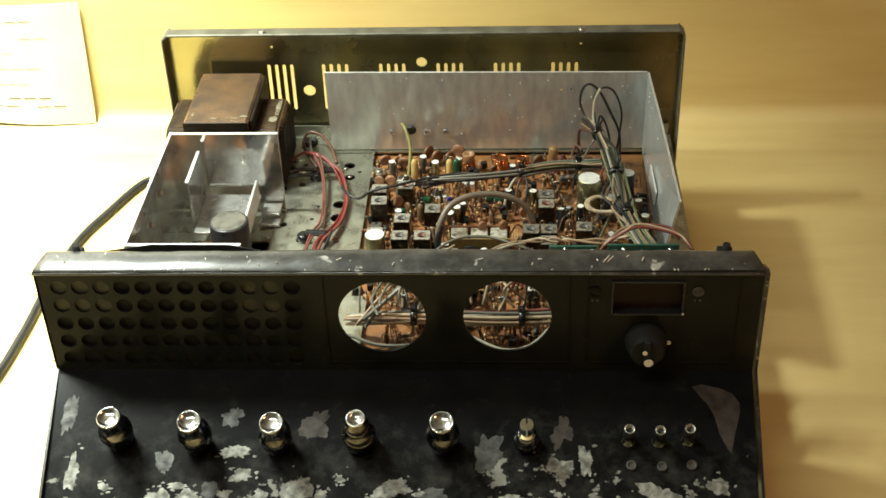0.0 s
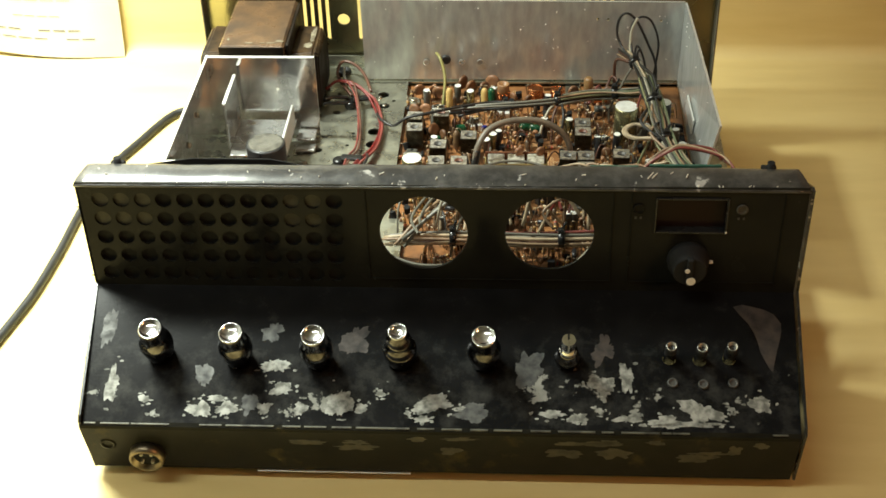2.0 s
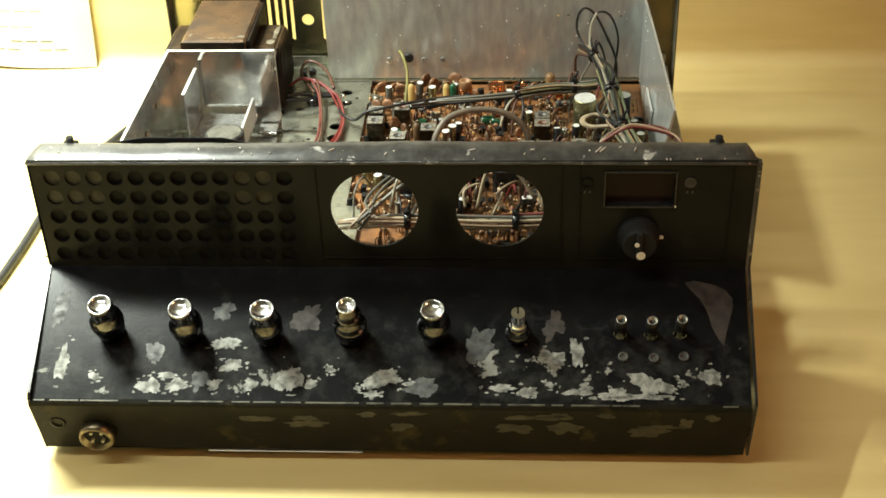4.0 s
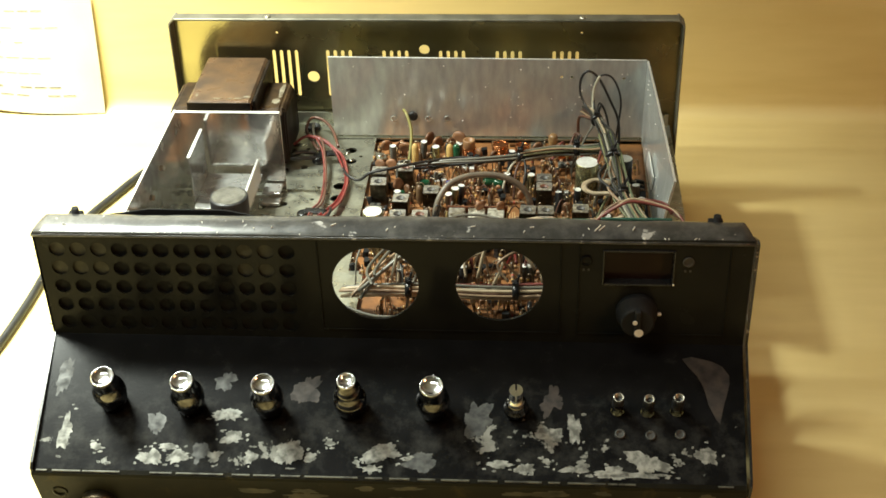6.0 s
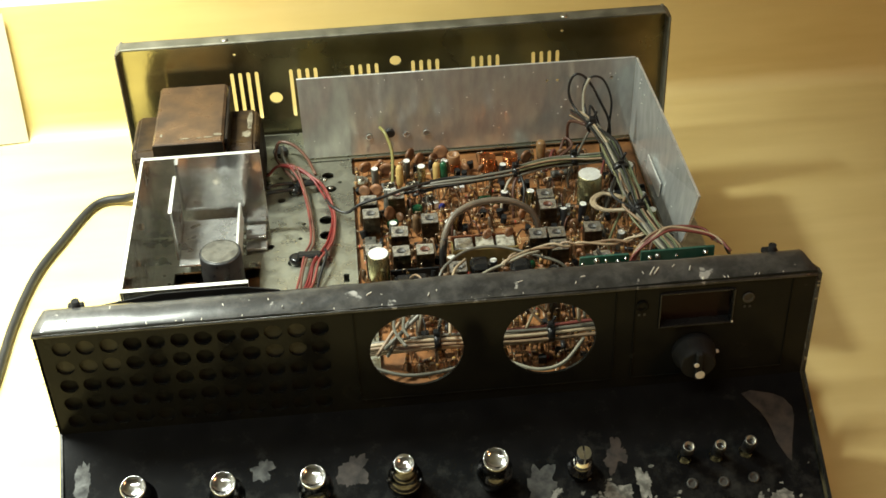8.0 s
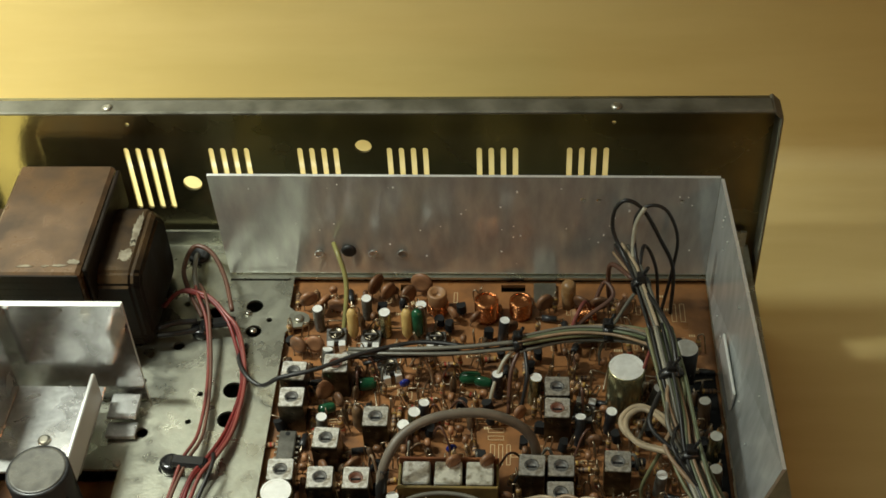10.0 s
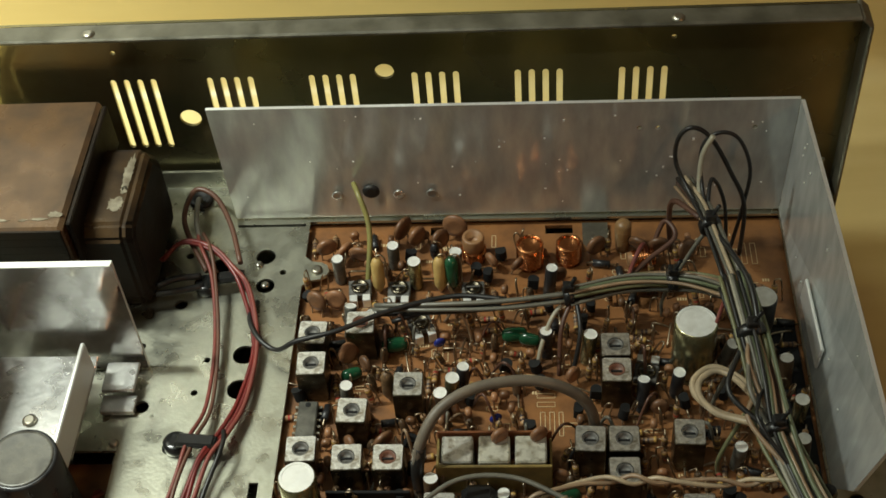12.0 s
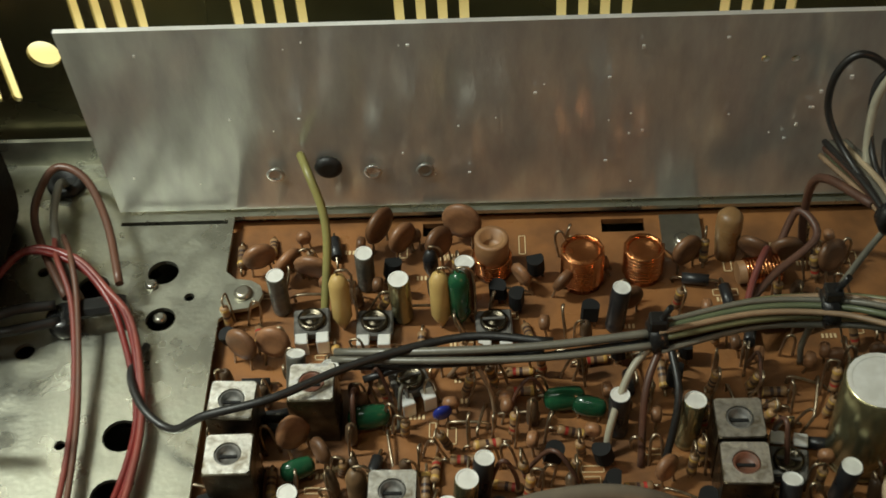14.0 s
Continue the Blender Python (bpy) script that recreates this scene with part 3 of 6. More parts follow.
def bell(x0, x1, name):
    s = Solid()
    y0, y1, z1 = 0.1745, 0.2225, 0.0990
    out = -1 if x0 < -0.12 else 1
    inner, outer = (x1, x0) if out < 0 else (x0, x1)
    prof = [(y0, CH + 0.008), (y0 + 0.003, CH + 0.001), (y1 - 0.003, CH + 0.001), (y1, CH + 0.008), (y1, z1 - 0.010), (y1 - 0.008, z1), (y0 + 0.004, z1), (y0, z1 - 0.004)]
    verts = [(inner, y, z) for y, z in prof] + [(outer - out * 0.003, y, z) for y, z in prof]
    cy, cz = (y0 + y1) / 2, (CH + z1) / 2
    verts += [(outer, cy + (y - cy) * 0.86, cz + (z - cz) * 0.84) for y, z in prof]
    n = len(prof)
    faces = [(k * n + i, k * n + (i + 1) % n, (k + 1) * n + (i + 1) % n, (k + 1) * n + i) for k in range(2) for i in range(n)]
    faces += [tuple(range(n)), tuple(range(2 * n, 3 * n))]
    s.add(verts, faces)
    me = s.mesh(name, BELL)
    bm = bmesh.new()
    bm.from_mesh(me)
    bmesh.ops.recalc_face_normals(bm, faces=bm.faces)
    bmesh.ops.bevel(bm, geom=bm.edges[:], offset=0.0012, segments=2, affect="EDGES")
    # shade painted in: faces that don't look up get the dark copy
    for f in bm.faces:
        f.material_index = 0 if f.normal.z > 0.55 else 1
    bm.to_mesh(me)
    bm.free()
    me.materials.append(BELL_SHADED)
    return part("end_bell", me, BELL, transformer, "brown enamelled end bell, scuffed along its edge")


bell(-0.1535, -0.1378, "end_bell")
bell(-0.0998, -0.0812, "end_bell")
rnd = random.Random(5)


def ragged(cx, cy, w, h, r, n=60):
    pts = []
    for k in range(n):
        a = 2 * math.pi * k / n
        q = 0.75 + 0.35 * noise.noise(Vector((math.cos(a) * 1.3, math.sin(a) * 1.3, r))) + 0.30 * noise.noise(Vector((math.cos(a) * 5, math.sin(a) * 5, r))) + 0.16 * (rnd.random() - 0.5)
        pts.append((cx + w * q * math.cos(a), cy + h * q * math.sin(a)))
    return pts


for k, (cx, cy, w, h, z) in enumerate(((-0.0866, 0.2020, 0.0021, 0.0098, 0.0990), (-0.0884, 0.1880, 0.0038, 0.0042, 0.0990), (-0.0868, 0.1945, 0.0016, 0.0022, 0.0990), (-0.1030, 0.1735, 0.0030, 0.0018, 0.1090),
                                      (-0.1075, 0.1715, 0.0032, 0.0009, 0.1090), (-0.1130, 0.1713, 0.0018, 0.0008, 0.1090), (-0.1210, 0.1712, 0.0040, 0.0007, 0.1090), (-0.1340, 0.1760, 0.0010, 0.0022, 0.1090))):
    part("scuff", Solid().sheet(ragged(cx, cy, w, h, k * 3.1), [], 0.00016, (0, 0, z + 0.0002), (1, 0, 0), (0, 1, 0)), SCUFF, transformer, "bare rubbed spot")

# heat sink box with an inner bracket
HS = 0.1112
s = Solid()
s.box((-0.1424, 0.0370, CH + 0.0005), (-0.1409, 0.1512, HS), 0, 0.0003)
s.sheet([(-0.1409, CH + 0.0005), (-0.0790, CH + 0.0005), (-0.0790, HS), (-0.1409, HS)], [], 0.0014, (0, 0.1498, 0), (1, 0, 0), (0, 0, 1), 0, 1)
s.sheet([(-0.1409, 0.0600), (-0.0818, 0.0600), (-0.0818, HS), (-0.1409, HS)], [], 0.0014, (0, 0.0370, 0), (1, 0, 0), (0, 0, 1), 0, 1)
heat_sink = part("heat_sink", s, [ALU_SHEET, ALU_EDGE], radio, "folded aluminium heat sink box, dull and smudged")
s = Solid()
s.box((-0.1424, 0.0356, HS), (-0.1409, 0.1512, HS + 0.0004), 0, 0.0001)
s.box((-0.1409, 0.1484, HS), (-0.0790, 0.1498, HS + 0.0004), 0, 0.0001)
s.box((-0.1409, 0.0356, HS), (-0.0818, 0.0370, HS + 0.0004), 0, 0.0001)
part("cut_edge", s, ALU_EDGE, heat_sink, "bright sawn edge")
part("bracket_edge", Solid().box((-0.1263, 0.1099, 0.1025), (-0.1245, 0.1441, 0.1030), 0, 0.0001), ALU_EDGE, heat_sink, "bright sawn edge")
part("bracket_wall", Solid().box((-0.1262, 0.1100, 0.0715), (-0.1246, 0.1440, 0.1025), 0, 0.0004), ALU_SHEET, heat_sink, "bright aluminium bracket wall")
part("bracket_floor", Solid().box((-0.1245, 0.1040, 0.0715), (-0.0915, 0.1440, 0.0729), 0, 0.0003), ALU_PLATE, heat_sink, "bright smudged bracket floor")
part("bracket_flange", Solid().box((-0.0930, 0.1000, 0.0730), (-0.0915, 0.1390, 0.0862), 0, 0.0004), ALU_EDGE, heat_sink, "bright bracket flange")
part("bracket_foot", Solid().box((-0.0915, 0.1365, 0.0625), (-0.0805, 0.1482, 0.0640), 0, 0.0003), ALU_PLATE, heat_sink)
part("bracket_foot", Solid().box((-0.0915, 0.1300, CH + 0.0008), (-0.0800, 0.1370, CH + 0.0028), 0, 0.0003), ALU_PLATE, heat_sink)
for p in ((-0.1405, 0.0820, 0.093), (-0.1405, 0.1080, 0.097), (-0.1405, 0.0620, 0.080), (-0.1405, 0.0700, 0.078)):
    screw(heat_sink, p, (1, 0, 0), 0.0018)
screw(heat_sink, (-0.108, 0.118, 0.0729), (0, 0, 1), 0.0024)

# power board and its big capacitor
s = Solid().box((-0.1395, 0.0250, 0.0500), (-0.0800, 0.1160, 0.0515))
power_board = part("power_board", s, BOARD, radio, "orange phenolic power supply board")
s = Solid().lathe([(0.0106, 0), (0.0109, 0.001), (0.0109, 0.0346), (0.0107, 0.0354), (0.0101, 0.0356)], (-0.1008, 0.0945, 0.0515), (0, 0, 1), 32)
big = part("capacitor", s, CAP_BLACK, power_board, "large black electrolytic capacitor")
part("capacitor_end", Solid().lathe([(0.0098, 0), (0.0098, 0.0002), (0.0090, 0.0001), (0.0004, 0.0001)], (-0.1008, 0.0945, 0.0872), (0, 0, 1), 32), CAP_GREY, power_board, "grey-sleeved capacitor end")
for p in ((-0.0930, 0.0700, 0.0515), (-0.0960, 0.0665, 0.0515)):
    part("terminal", Solid().cyl(p, (p[0] + 0.001, p[1], 0.064), 0.0022).cyl((p[0] - 0.003, p[1], 0.0645), (p[0] + 0.005, p[1] - 0.003, 0.0655), 0.0024), STEEL, power_board)

# ---------------------------------------------------------------- front panel
FY, FT = -0.0125, 0.1302           # face of the upper panel, height of the top lip
FX0, FX1 = -0.1713, 0.1740
A0, A1 = Vector((0, FY, 0.0698)), Vector((0, -0.0825, 0.0424))   # top and bottom of the sloping control panel
DOWN = (A1 - A0).normalized()
NORM = Vector((1, 0, 0)).cross(DOWN).normalized()
NORM = NORM if NORM.z > 0 else -NORM

holes = [circle(-0.0056, 0.1030, 0.0211, 48), circle(0.0546, 0.1034, 0.0211, 48), rect(0.1048, 0.1058, 0.1372, 0.1238), circle(0.1212, 0.0902, 0.0040, 20)]
for r, z in enumerate((0.1207, 0.1099, 0.0990, 0.0881, 0.0773)):
    for i in range(12):
        holes.append(circle(-0.0477 - 0.01024 * i - 0.0004 * r, z, 0.0041, 16))
s = Solid().sheet(rect(FX0, 0.0698, FX1, FT), holes, 0.0013, (0, FY, 0), (1, 0, 0), (0, 0, 1))
front = part("front_panel", s, [BLACK], radio, "black enamelled front panel with speaker holes and two empty meter openings")
s = Solid()
lip = [(FY - 0.0002, FT - 0.0022), (FY - 0.0009, FT - 0.0014), (FY - 0.0001, FT - 0.0006), (-0.0100, FT + 0.0006), (-0.0068, FT + 0.0014), (-0.0030, FT + 0.0019), (0.0008, FT + 0.0021), (0.0026, FT + 0.0014), (0.0026, FT - 0.0050),
       (0.0018, FT - 0.0050), (0.0018, FT + 0.0008), (-0.0040, FT + 0.0006), (FY + 0.0014, FT - 0.0014)]
n = 60
verts = []
for i in range(n + 1):
    a = i / n
    x0, x1 = FX0 - 0.0004, FX1 + 0.0004
    x = x0 + (x1 - x0) * a
    wob = 0.0005 * noise.noise(Vector((x * 95, 3, 0))) + 0.0005 * noise.noise(Vector((x * 40, 0, 0))) + 0.0010 * math.exp(-((x - 0.02) / 0.08) ** 2)
    end = 0.0045 if i in (0, n) else 0.0
    for y, z in lip:
        inset = end * max(0.0, (y - FY) / 0.0155) * (1 if i == 0 else -1)
        verts.append((x + inset, y, z + wob * (0.4 + 0.6 * (y > -0.01))))
k = len(lip)
faces = [(i * k + j, (i + 1) * k + j, (i + 1) * k + (j + 1) % k, i * k + (j + 1) % k) for i in range(n) for j in range(k)]
faces += [tuple(range(k)), tuple(range(n * k, n * k + k))[::-1]]
s.add(verts, faces, 0)
s.s = [True] * len(s.f)
me = s.mesh("top_lip", BLACK_LIP_TOP)
bm = bmesh.new()
bm.from_mesh(me)
bmesh.ops.recalc_face_normals(bm, faces=bm.faces)
bm.to_mesh(me)
bm.free()
part("top_lip", me, BLACK_LIP_TOP, front, "black rolled top edge rubbed to bare metal")
# sloping control panel with holes for the shafts
L = (A1 - A0).length
KNOBS = ((-0.1320, 0.522), (-0.0937, 0.544), (-0.0550, 0.550), (-0.0156, 0.527), (0.0243, 0.542), (0.0636, 0.524))
BUTTONS = ((0.1118, 0.500), (0.1261, 0.506), (0.1400, 0.495))
s = Solid().sheet([(FX0, 0), (FX1, 0), (FX1 - 0.0040, L), (FX0 + 0.0055, L)], [circle(x, q * L, 0.0042, 16) for x, q in KNOBS] + [circle(x, q * L, 0.0032, 12) for x, q in BUTTONS],
                  -0.0012, A0, (1, 0, 0), DOWN)
control = part("control_panel", s, [BLACK_WORN], front, "sloping black control panel, paint flaked to grey primer")
# the bottom fold
s = Solid()
fold = [(-0.0825, 0.0424), (-0.0842, 0.0411), (-0.0844, 0.0394), (-0.0770, 0.0073), (-0.0750, 0.0062), (-0.0560, 0.0062), (-0.0560, 0.0074), (-0.0745, 0.0074), (-0.0757, 0.0080), (-0.0830, 0.0394), (-0.0822, 0.0409)]
k = len(fold)
verts = [(x, y, z) for x in (FX0 + 0.0055, FX1 - 0.0040) for y, z in fold]
faces = [(j, (j + 1) % k, k + (j + 1) % k, k + j) for j in range(k)] + [tuple(range(k)), tuple(range(k, 2 * k))]
s.add(verts, faces)
me = s.mesh("bottom_fold", BLACK_LIP)
bm = bmesh.new()
bm.from_mesh(me)
bmesh.ops.recalc_face_normals(bm, faces=bm.faces)
bm.to_mesh(me)
bm.free()
part("bottom_fold", me, BLACK_LIP, front, "black lower front edge with brownish stains")
STAIN = mat("olive_brown_stain", (0.030, 0.025, 0.010), (0.010, 0.008, 0.004), 0.45, 0, 160, 0.2, contrast=(0.38, 0.62))
r_ = random.Random(17)
for k in range(16):
    x = r_.uniform(0.005, 0.160) if k < 12 else r_.uniform(-0.08, 0.0)
    w, h, z = r_.uniform(0.003, 0.014), r_.uniform(0.002, 0.006), r_.uniform(0.023, 0.037)
    pts = []
    for m_ in range(30):
        a = 2 * math.pi * m_ / 30
        g = 0.7 + 0.5 * noise.noise(Vector((math.cos(a) * 2, math.sin(a) * 2, k * 2.7)))
        pts.append((min(x + w * g * math.cos(a), 0.166), z + min(h, 0.0385 - z) * g * math.sin(a)))
    f0, f1 = Vector((0, -0.0844, 0.0394)), Vector((0, -0.0770, 0.0073))
    up = (f0 - f1).normalized()
    s = Solid().sheet([(a, (b - 0.0073) / up.z) for a, b in pts], [], 0.0001, f1 + Vector((0, -0.00012, 0)), (1, 0, 0), up)
    part("stain", s, STAIN, front, "olive-brown stain")
# side cheeks
prof = [(0.0018, FT - 0.0060), (FY + 0.004, FT - 0.0012), (FY, FT - 0.0012), (FY, 0.0706), (-0.0822, 0.0458), (-0.0842, 0.0430), (-0.0766, 0.0066), (0.0060, 0.0066), (0.0060, 0.0600)]
for x, w in ((FX0, 0.0012), (FX1 + 0.0012, 0.0012)):
    s = Solid().sheet([(-y, z) for y, z in prof], [], w, (x, 0, 0), (0, -1, 0), (0, 0, 1))
    if x < 0:
        s.v = [(a + 0.0055 * min(1, max(0, (FY - b) / 0.068)), b, c) for a, b, c in s.v]
    else:
        s.v = [(a - 0.0040 * min(1, max(0, (FY - b) / 0.068)), b, c) for a, b, c in s.v]
    part("cheek", s, BLACK_EDGE, front, "black side cheek with chipped edges")
rnd = random.Random(11)
for x in (FX0 - 0.0004, FX1 + 0.0014):
    s = Solid()
    for i in range(8):
        q = rnd.random()
        if q < 0.45:
            y, z = FY - 0.0004, 0.074 + 0.053 * rnd.random()
        elif q < 0.8:
            h = rnd.random()
            y, z = (A0 + (A1 - A0) * h)[1:]
            z += 0.0004
        else:
            y, z = -0.0835 + 0.006 * rnd.random(), 0.010 + 0.033 * rnd.random()
        w = rnd.uniform(0.0002, 0.0005)
        x2 = x + (0.0055 if x < 0 else -0.0040) * min(1, max(0, (FY - y) / 0.068))
        s.box((x2 - 0.0006, y - w * 0.5, z - w), (x2 + 0.0006, y + w * 0.5, z + w * rnd.uniform(0.6, 2.4)), 0, w * 0.3)
    tagged(part("paint_chip", s, SCUFF, front, "bare chips along the edge"), kind="stuff")

WORN = mat("worn_olive_edge", (0.095, 0.092, 0.070), (0.024, 0.022, 0.016), 0.5, 0.2, 220, 0.2)
s = Solid()
x = FX0 + 0.008
while x < FX1 - 0.008:
    w = rnd.uniform(0.004, 0.026)
    thick = 0.00036 if 0.0 < x < 0.065 else 0.00015
    if rnd.random() < (0.55 if x > 0.075 else 0.96):
        s.box((x, -0.0838, 0.0420 - thick - rnd.uniform(0, 0.0002)), (min(x + w, FX1 - 0.006), -0.0827, 0.0422), 0, 0.0001)
    x += w + rnd.uniform(0.0003, 0.004)
tagged(part("worn_edge", s, WORN, front, "paint worn off along the fold"), kind="stuff")
s = Solid()
for x, l, a_ in ((0.1010, 0.0060, 60), (0.1030, 0.0050, 55), (0.0050, 0.0040, 80), (0.1180, 0.0030, 70), (0.0420, 0.0025, 20), (-0.0250, 0.0030, 40), (0.0700, 0.0020, 10)):
    c = Vector((x, -0.0055, FT + 0.0022))
    s.box(c - Vector((l / 2, 0.00022, 0.0003)), c + Vector((l / 2, 0.00022, 0.0004)), 0, 0.0001, Matrix.Rotation(radians(a_), 3, "Z"))
for i in range(46):
    x = rnd.uniform(-0.165, 0.165)
    front_edge = rnd.random() < 0.6
    c = Vector((x, -0.0108 if front_edge else rnd.uniform(-0.009, 0.0), FT + (0.0002 if front_edge else 0.0019)))
    l = rnd.uniform(0.0006, 0.0022)
    s.box(c - Vector((l / 2, 0.0002, 0.0003)), c + Vector((l / 2, 0.0002, 0.0003)), 0, 0.0001, Matrix.Rotation(radians(rnd.uniform(20, 120)), 3, "Z"))
tagged(part("scratch", s, MARK, front, "bare scratches in the paint"), kind="stuff")

# speaker behind the holes
s = Solid().lathe([(0.030, 0), (0.030, 0.004), (0.012, 0.016), (0.012, 0.026), (0.004, 0.027)], (-0.108, FY + 0.0035, 0.0990), (0, 1, 0), 36)
s.box((-0.168, FY + 0.0025, 0.0720), (-0.036, FY + 0.0035, 0.1260))
speaker = part("speaker", s, MATT_BLACK, radio, "round loudspeaker behind the grille holes")
BAFFLE = mat("olive_baffle_card", (0.034, 0.031, 0.016), (0.018, 0.016, 0.009), 0.7, 0, 90)
for x0, x1 in ((-0.1665, -0.1345), (-0.0735, -0.0530)):
    part("baffle_card", Solid().box((x0, FY + 0.0014, 0.1040), (x1, FY + 0.0023, 0.1275), 0, 0.0002), BAFFLE, speaker, "olive card behind the grille holes")
# faint raised frames
s = Solid()
for x0, z0, x1, z1 in ((-0.0330, 0.0755, 0.0845, 0.1275), (0.0925, 0.0755, 0.1640, 0.1275)):
    t_ = 0.0007
    s.box((x0, FY - 0.0007, z0), (x1, FY - 0.0001, z0 + t_), 0, 0.0002)
    s.box((x0, FY - 0.0007, z0), (x0 + t_, FY - 0.0001, z1), 0, 0.0002)
    s.box((x1 - t_, FY - 0.0007, z0), (x1, FY - 0.0001, z1), 0, 0.0002)
part("raised_frame", s, BLACK, front)
# channel window
s = Solid()
s.box((0.1030, FY + 0.0040, 0.1048), (0.1385, FY + 0.0050, 0.1255))
window = part("channel_window", s, DISPLAY, front, "dark red channel display window")
s = Solid()
s.box((0.1036, FY - 0.0012, 0.1051), (0.1046, FY + 0.0040, 0.1251), 0, 0.0003)
s.box((0.1369, FY - 0.0012, 0.1051), (0.1379, FY + 0.0040, 0.1251), 0, 0.0003)
s.box((0.1046, FY - 0.0012, 0.1051), (0.1369, FY + 0.0040, 0.1061), 0, 0.0003)
s.box((0.1046, FY - 0.0012, 0.1241), (0.1369, FY + 0.0040, 0.1251), 0, 0.0003)
part("bezel", s, GLOSS_BLACK, window)
part("bezel_chip", Solid().box((0.1371, FY - 0.0016, 0.1055), (0.1380, FY - 0.0011, 0.1067), 0, 0.0002), MARK, window)
# indicator rings and faint print
for x in (0.1440, 0.0960):
    s = Solid().lathe([(0.0026, 0), (0.0028, 0.0008), (0.0020, 0.0010), (0.0018, 0.0002)], (x, FY, 0.1188), (0, -1, 0), 18)
    part("indicator_ring", s, DIM_MARK if x > 0.12 else BLACK, front, "worn indicator ring")
    s = Solid()
    for dx in (-0.0012, 0.0012):
        s.box((x + dx - 0.0005, FY - 0.0004, 0.1129), (x + dx + 0.0005, FY - 0.0001, 0.1141))
    part("print_mark", s, DIM_MARK, front)
# channel selector knob
s = Solid().lathe([(0.0100, 0.0005), (0.0100, 0.0040), (0.0085, 0.0055), (0.0082, 0.0105), (0.0074, 0.0115)], (0.1210, FY, 0.0902), (0, -1, 0), 28)
s.box((0.1195, FY - 0.0135, 0.0830), (0.1225, FY - 0.0095, 0.0985), 0, 0.0006)
selector = part("selector_knob", s, MATT_BLACK, front, "black channel selector with worn white marks")
s = Solid()
s.lathe([(0.0022, 0), (0.0022, 0.0004)], (0.1216, FY - 0.0133, 0.0862), (0, -1, 0), 12)
part("pointer_dot", s, MARK, selector, "worn white dot")
s = Solid().lathe([(0.0012, 0), (0.0012, 0.0004)], (0.1196, FY - 0.0133, 0.0922), (0, -1, 0), 10)
part("pointer_dot", s, MARK, selector)
s = Solid().box((0.1304, FY - 0.0024, 0.0883), (0.1330, FY - 0.0004, 0.0895), 0, 0.0003)
part("index_mark", s, MARK, front)


def on_panel(x, q, h=0.0):
    return A0 + (A1 - A0) * q + Vector((x, 0, 0)) + NORM * h


# slot 1 puts dark reflections into the side colour; tops keep plain chrome
for i, (x, q) in enumerate(KNOBS):
    base = on_panel(x, q, 0.0004)
    s = Solid()
    if i == 3:
        s.lathe([(0.0070, 0), (0.0078, 0.0040), (0.0080, 0.0100), (0.0074, 0.0114), (0.0064, 0.0116), (0.0062, 0.0180), (0.0056, 0.0194), (0.0048, 0.0196), (0.0046, 0.0265), (0.0041, 0.0272), (0.0036, 0.0266), (0.0033, 0.0256), (0.0004, 0.0254)], base, NORM, 32, slots=[1] * 8 + [0] * 4)
    elif i == 5:
        s.lathe([(0.0056, 0), (0.0062, 0.0030), (0.0058, 0.0046), (0.0050, 0.0056), (0.0048, 0.0095), (0.0040, 0.0104), (0.0032, 0.0108), (0.0032, 0.0150)], base, NORM, 20, slots=[1] * 5 + [0] * 3)
        for sg in (-1, 1):
            arc = [(sg * (0.0004 + 0.0028 * math.sin(k * math.pi / 8)), 0.0032 * math.cos(k * math.pi / 8)) for k in range(9)]
            side_v = NORM.cross(Vector((1, 0, 0)))
            s.sheet(arc[::-1] if sg > 0 else arc, [], 0.0060, base + NORM * 0.0205, (1, 0, 0), side_v)
    else:
        s.lathe([(0.0062, 0), (0.0068, 0.0030), (0.0078, 0.0085), (0.0081, 0.0110), (0.0078, 0.0138), (0.0066, 0.0160), (0.0059, 0.0180), (0.0057, 0.0200), (0.0058, 0.0240), (0.0056, 0.0252), (0.0052, 0.0256), (0.0048, 0.0252), (0.0040, 0.0244), (0.0022, 0.0239), (0.0003, 0.0238)], base, NORM, 36, slots=[1] * 9 + [0] * 7)
    shaft = part("control_shaft", s, [CHROME, CHROME_SHADED], control, "bare slotted potentiometer shaft" if i == 5 else "stepped steel control shaft without its cap" if i == 3 else "small chromed control knob with a dished top")
for i, (x, q) in enumerate(BUTTONS):
    s = Solid().lathe([(0.0028, -0.002), (0.0028, 0.0125), (0.0024, 0.0130), (0.0019, 0.0129), (0.0017, 0.0110), (0.0003, 0.0110)], on_panel(x, q), NORM, 18, slots=[0, 0, 1, 1, 0, 0])
    part("push_button", s, [GLOSS_BLACK, STEEL], control, "thin black push-button stalk with a metal rim")
    s = Solid().lathe([(0.0025, 0.0), (0.0025, 0.0008), (0.0016, 0.0009), (0.0014, 0.0002)], on_panel(x + 0.001, q + 0.170, 0.0001), NORM, 16)
    part("indicator_ring", s, DIM_MARK, control)

# explicit bare patch near the right end of the control panel
rnd = random.Random(3)


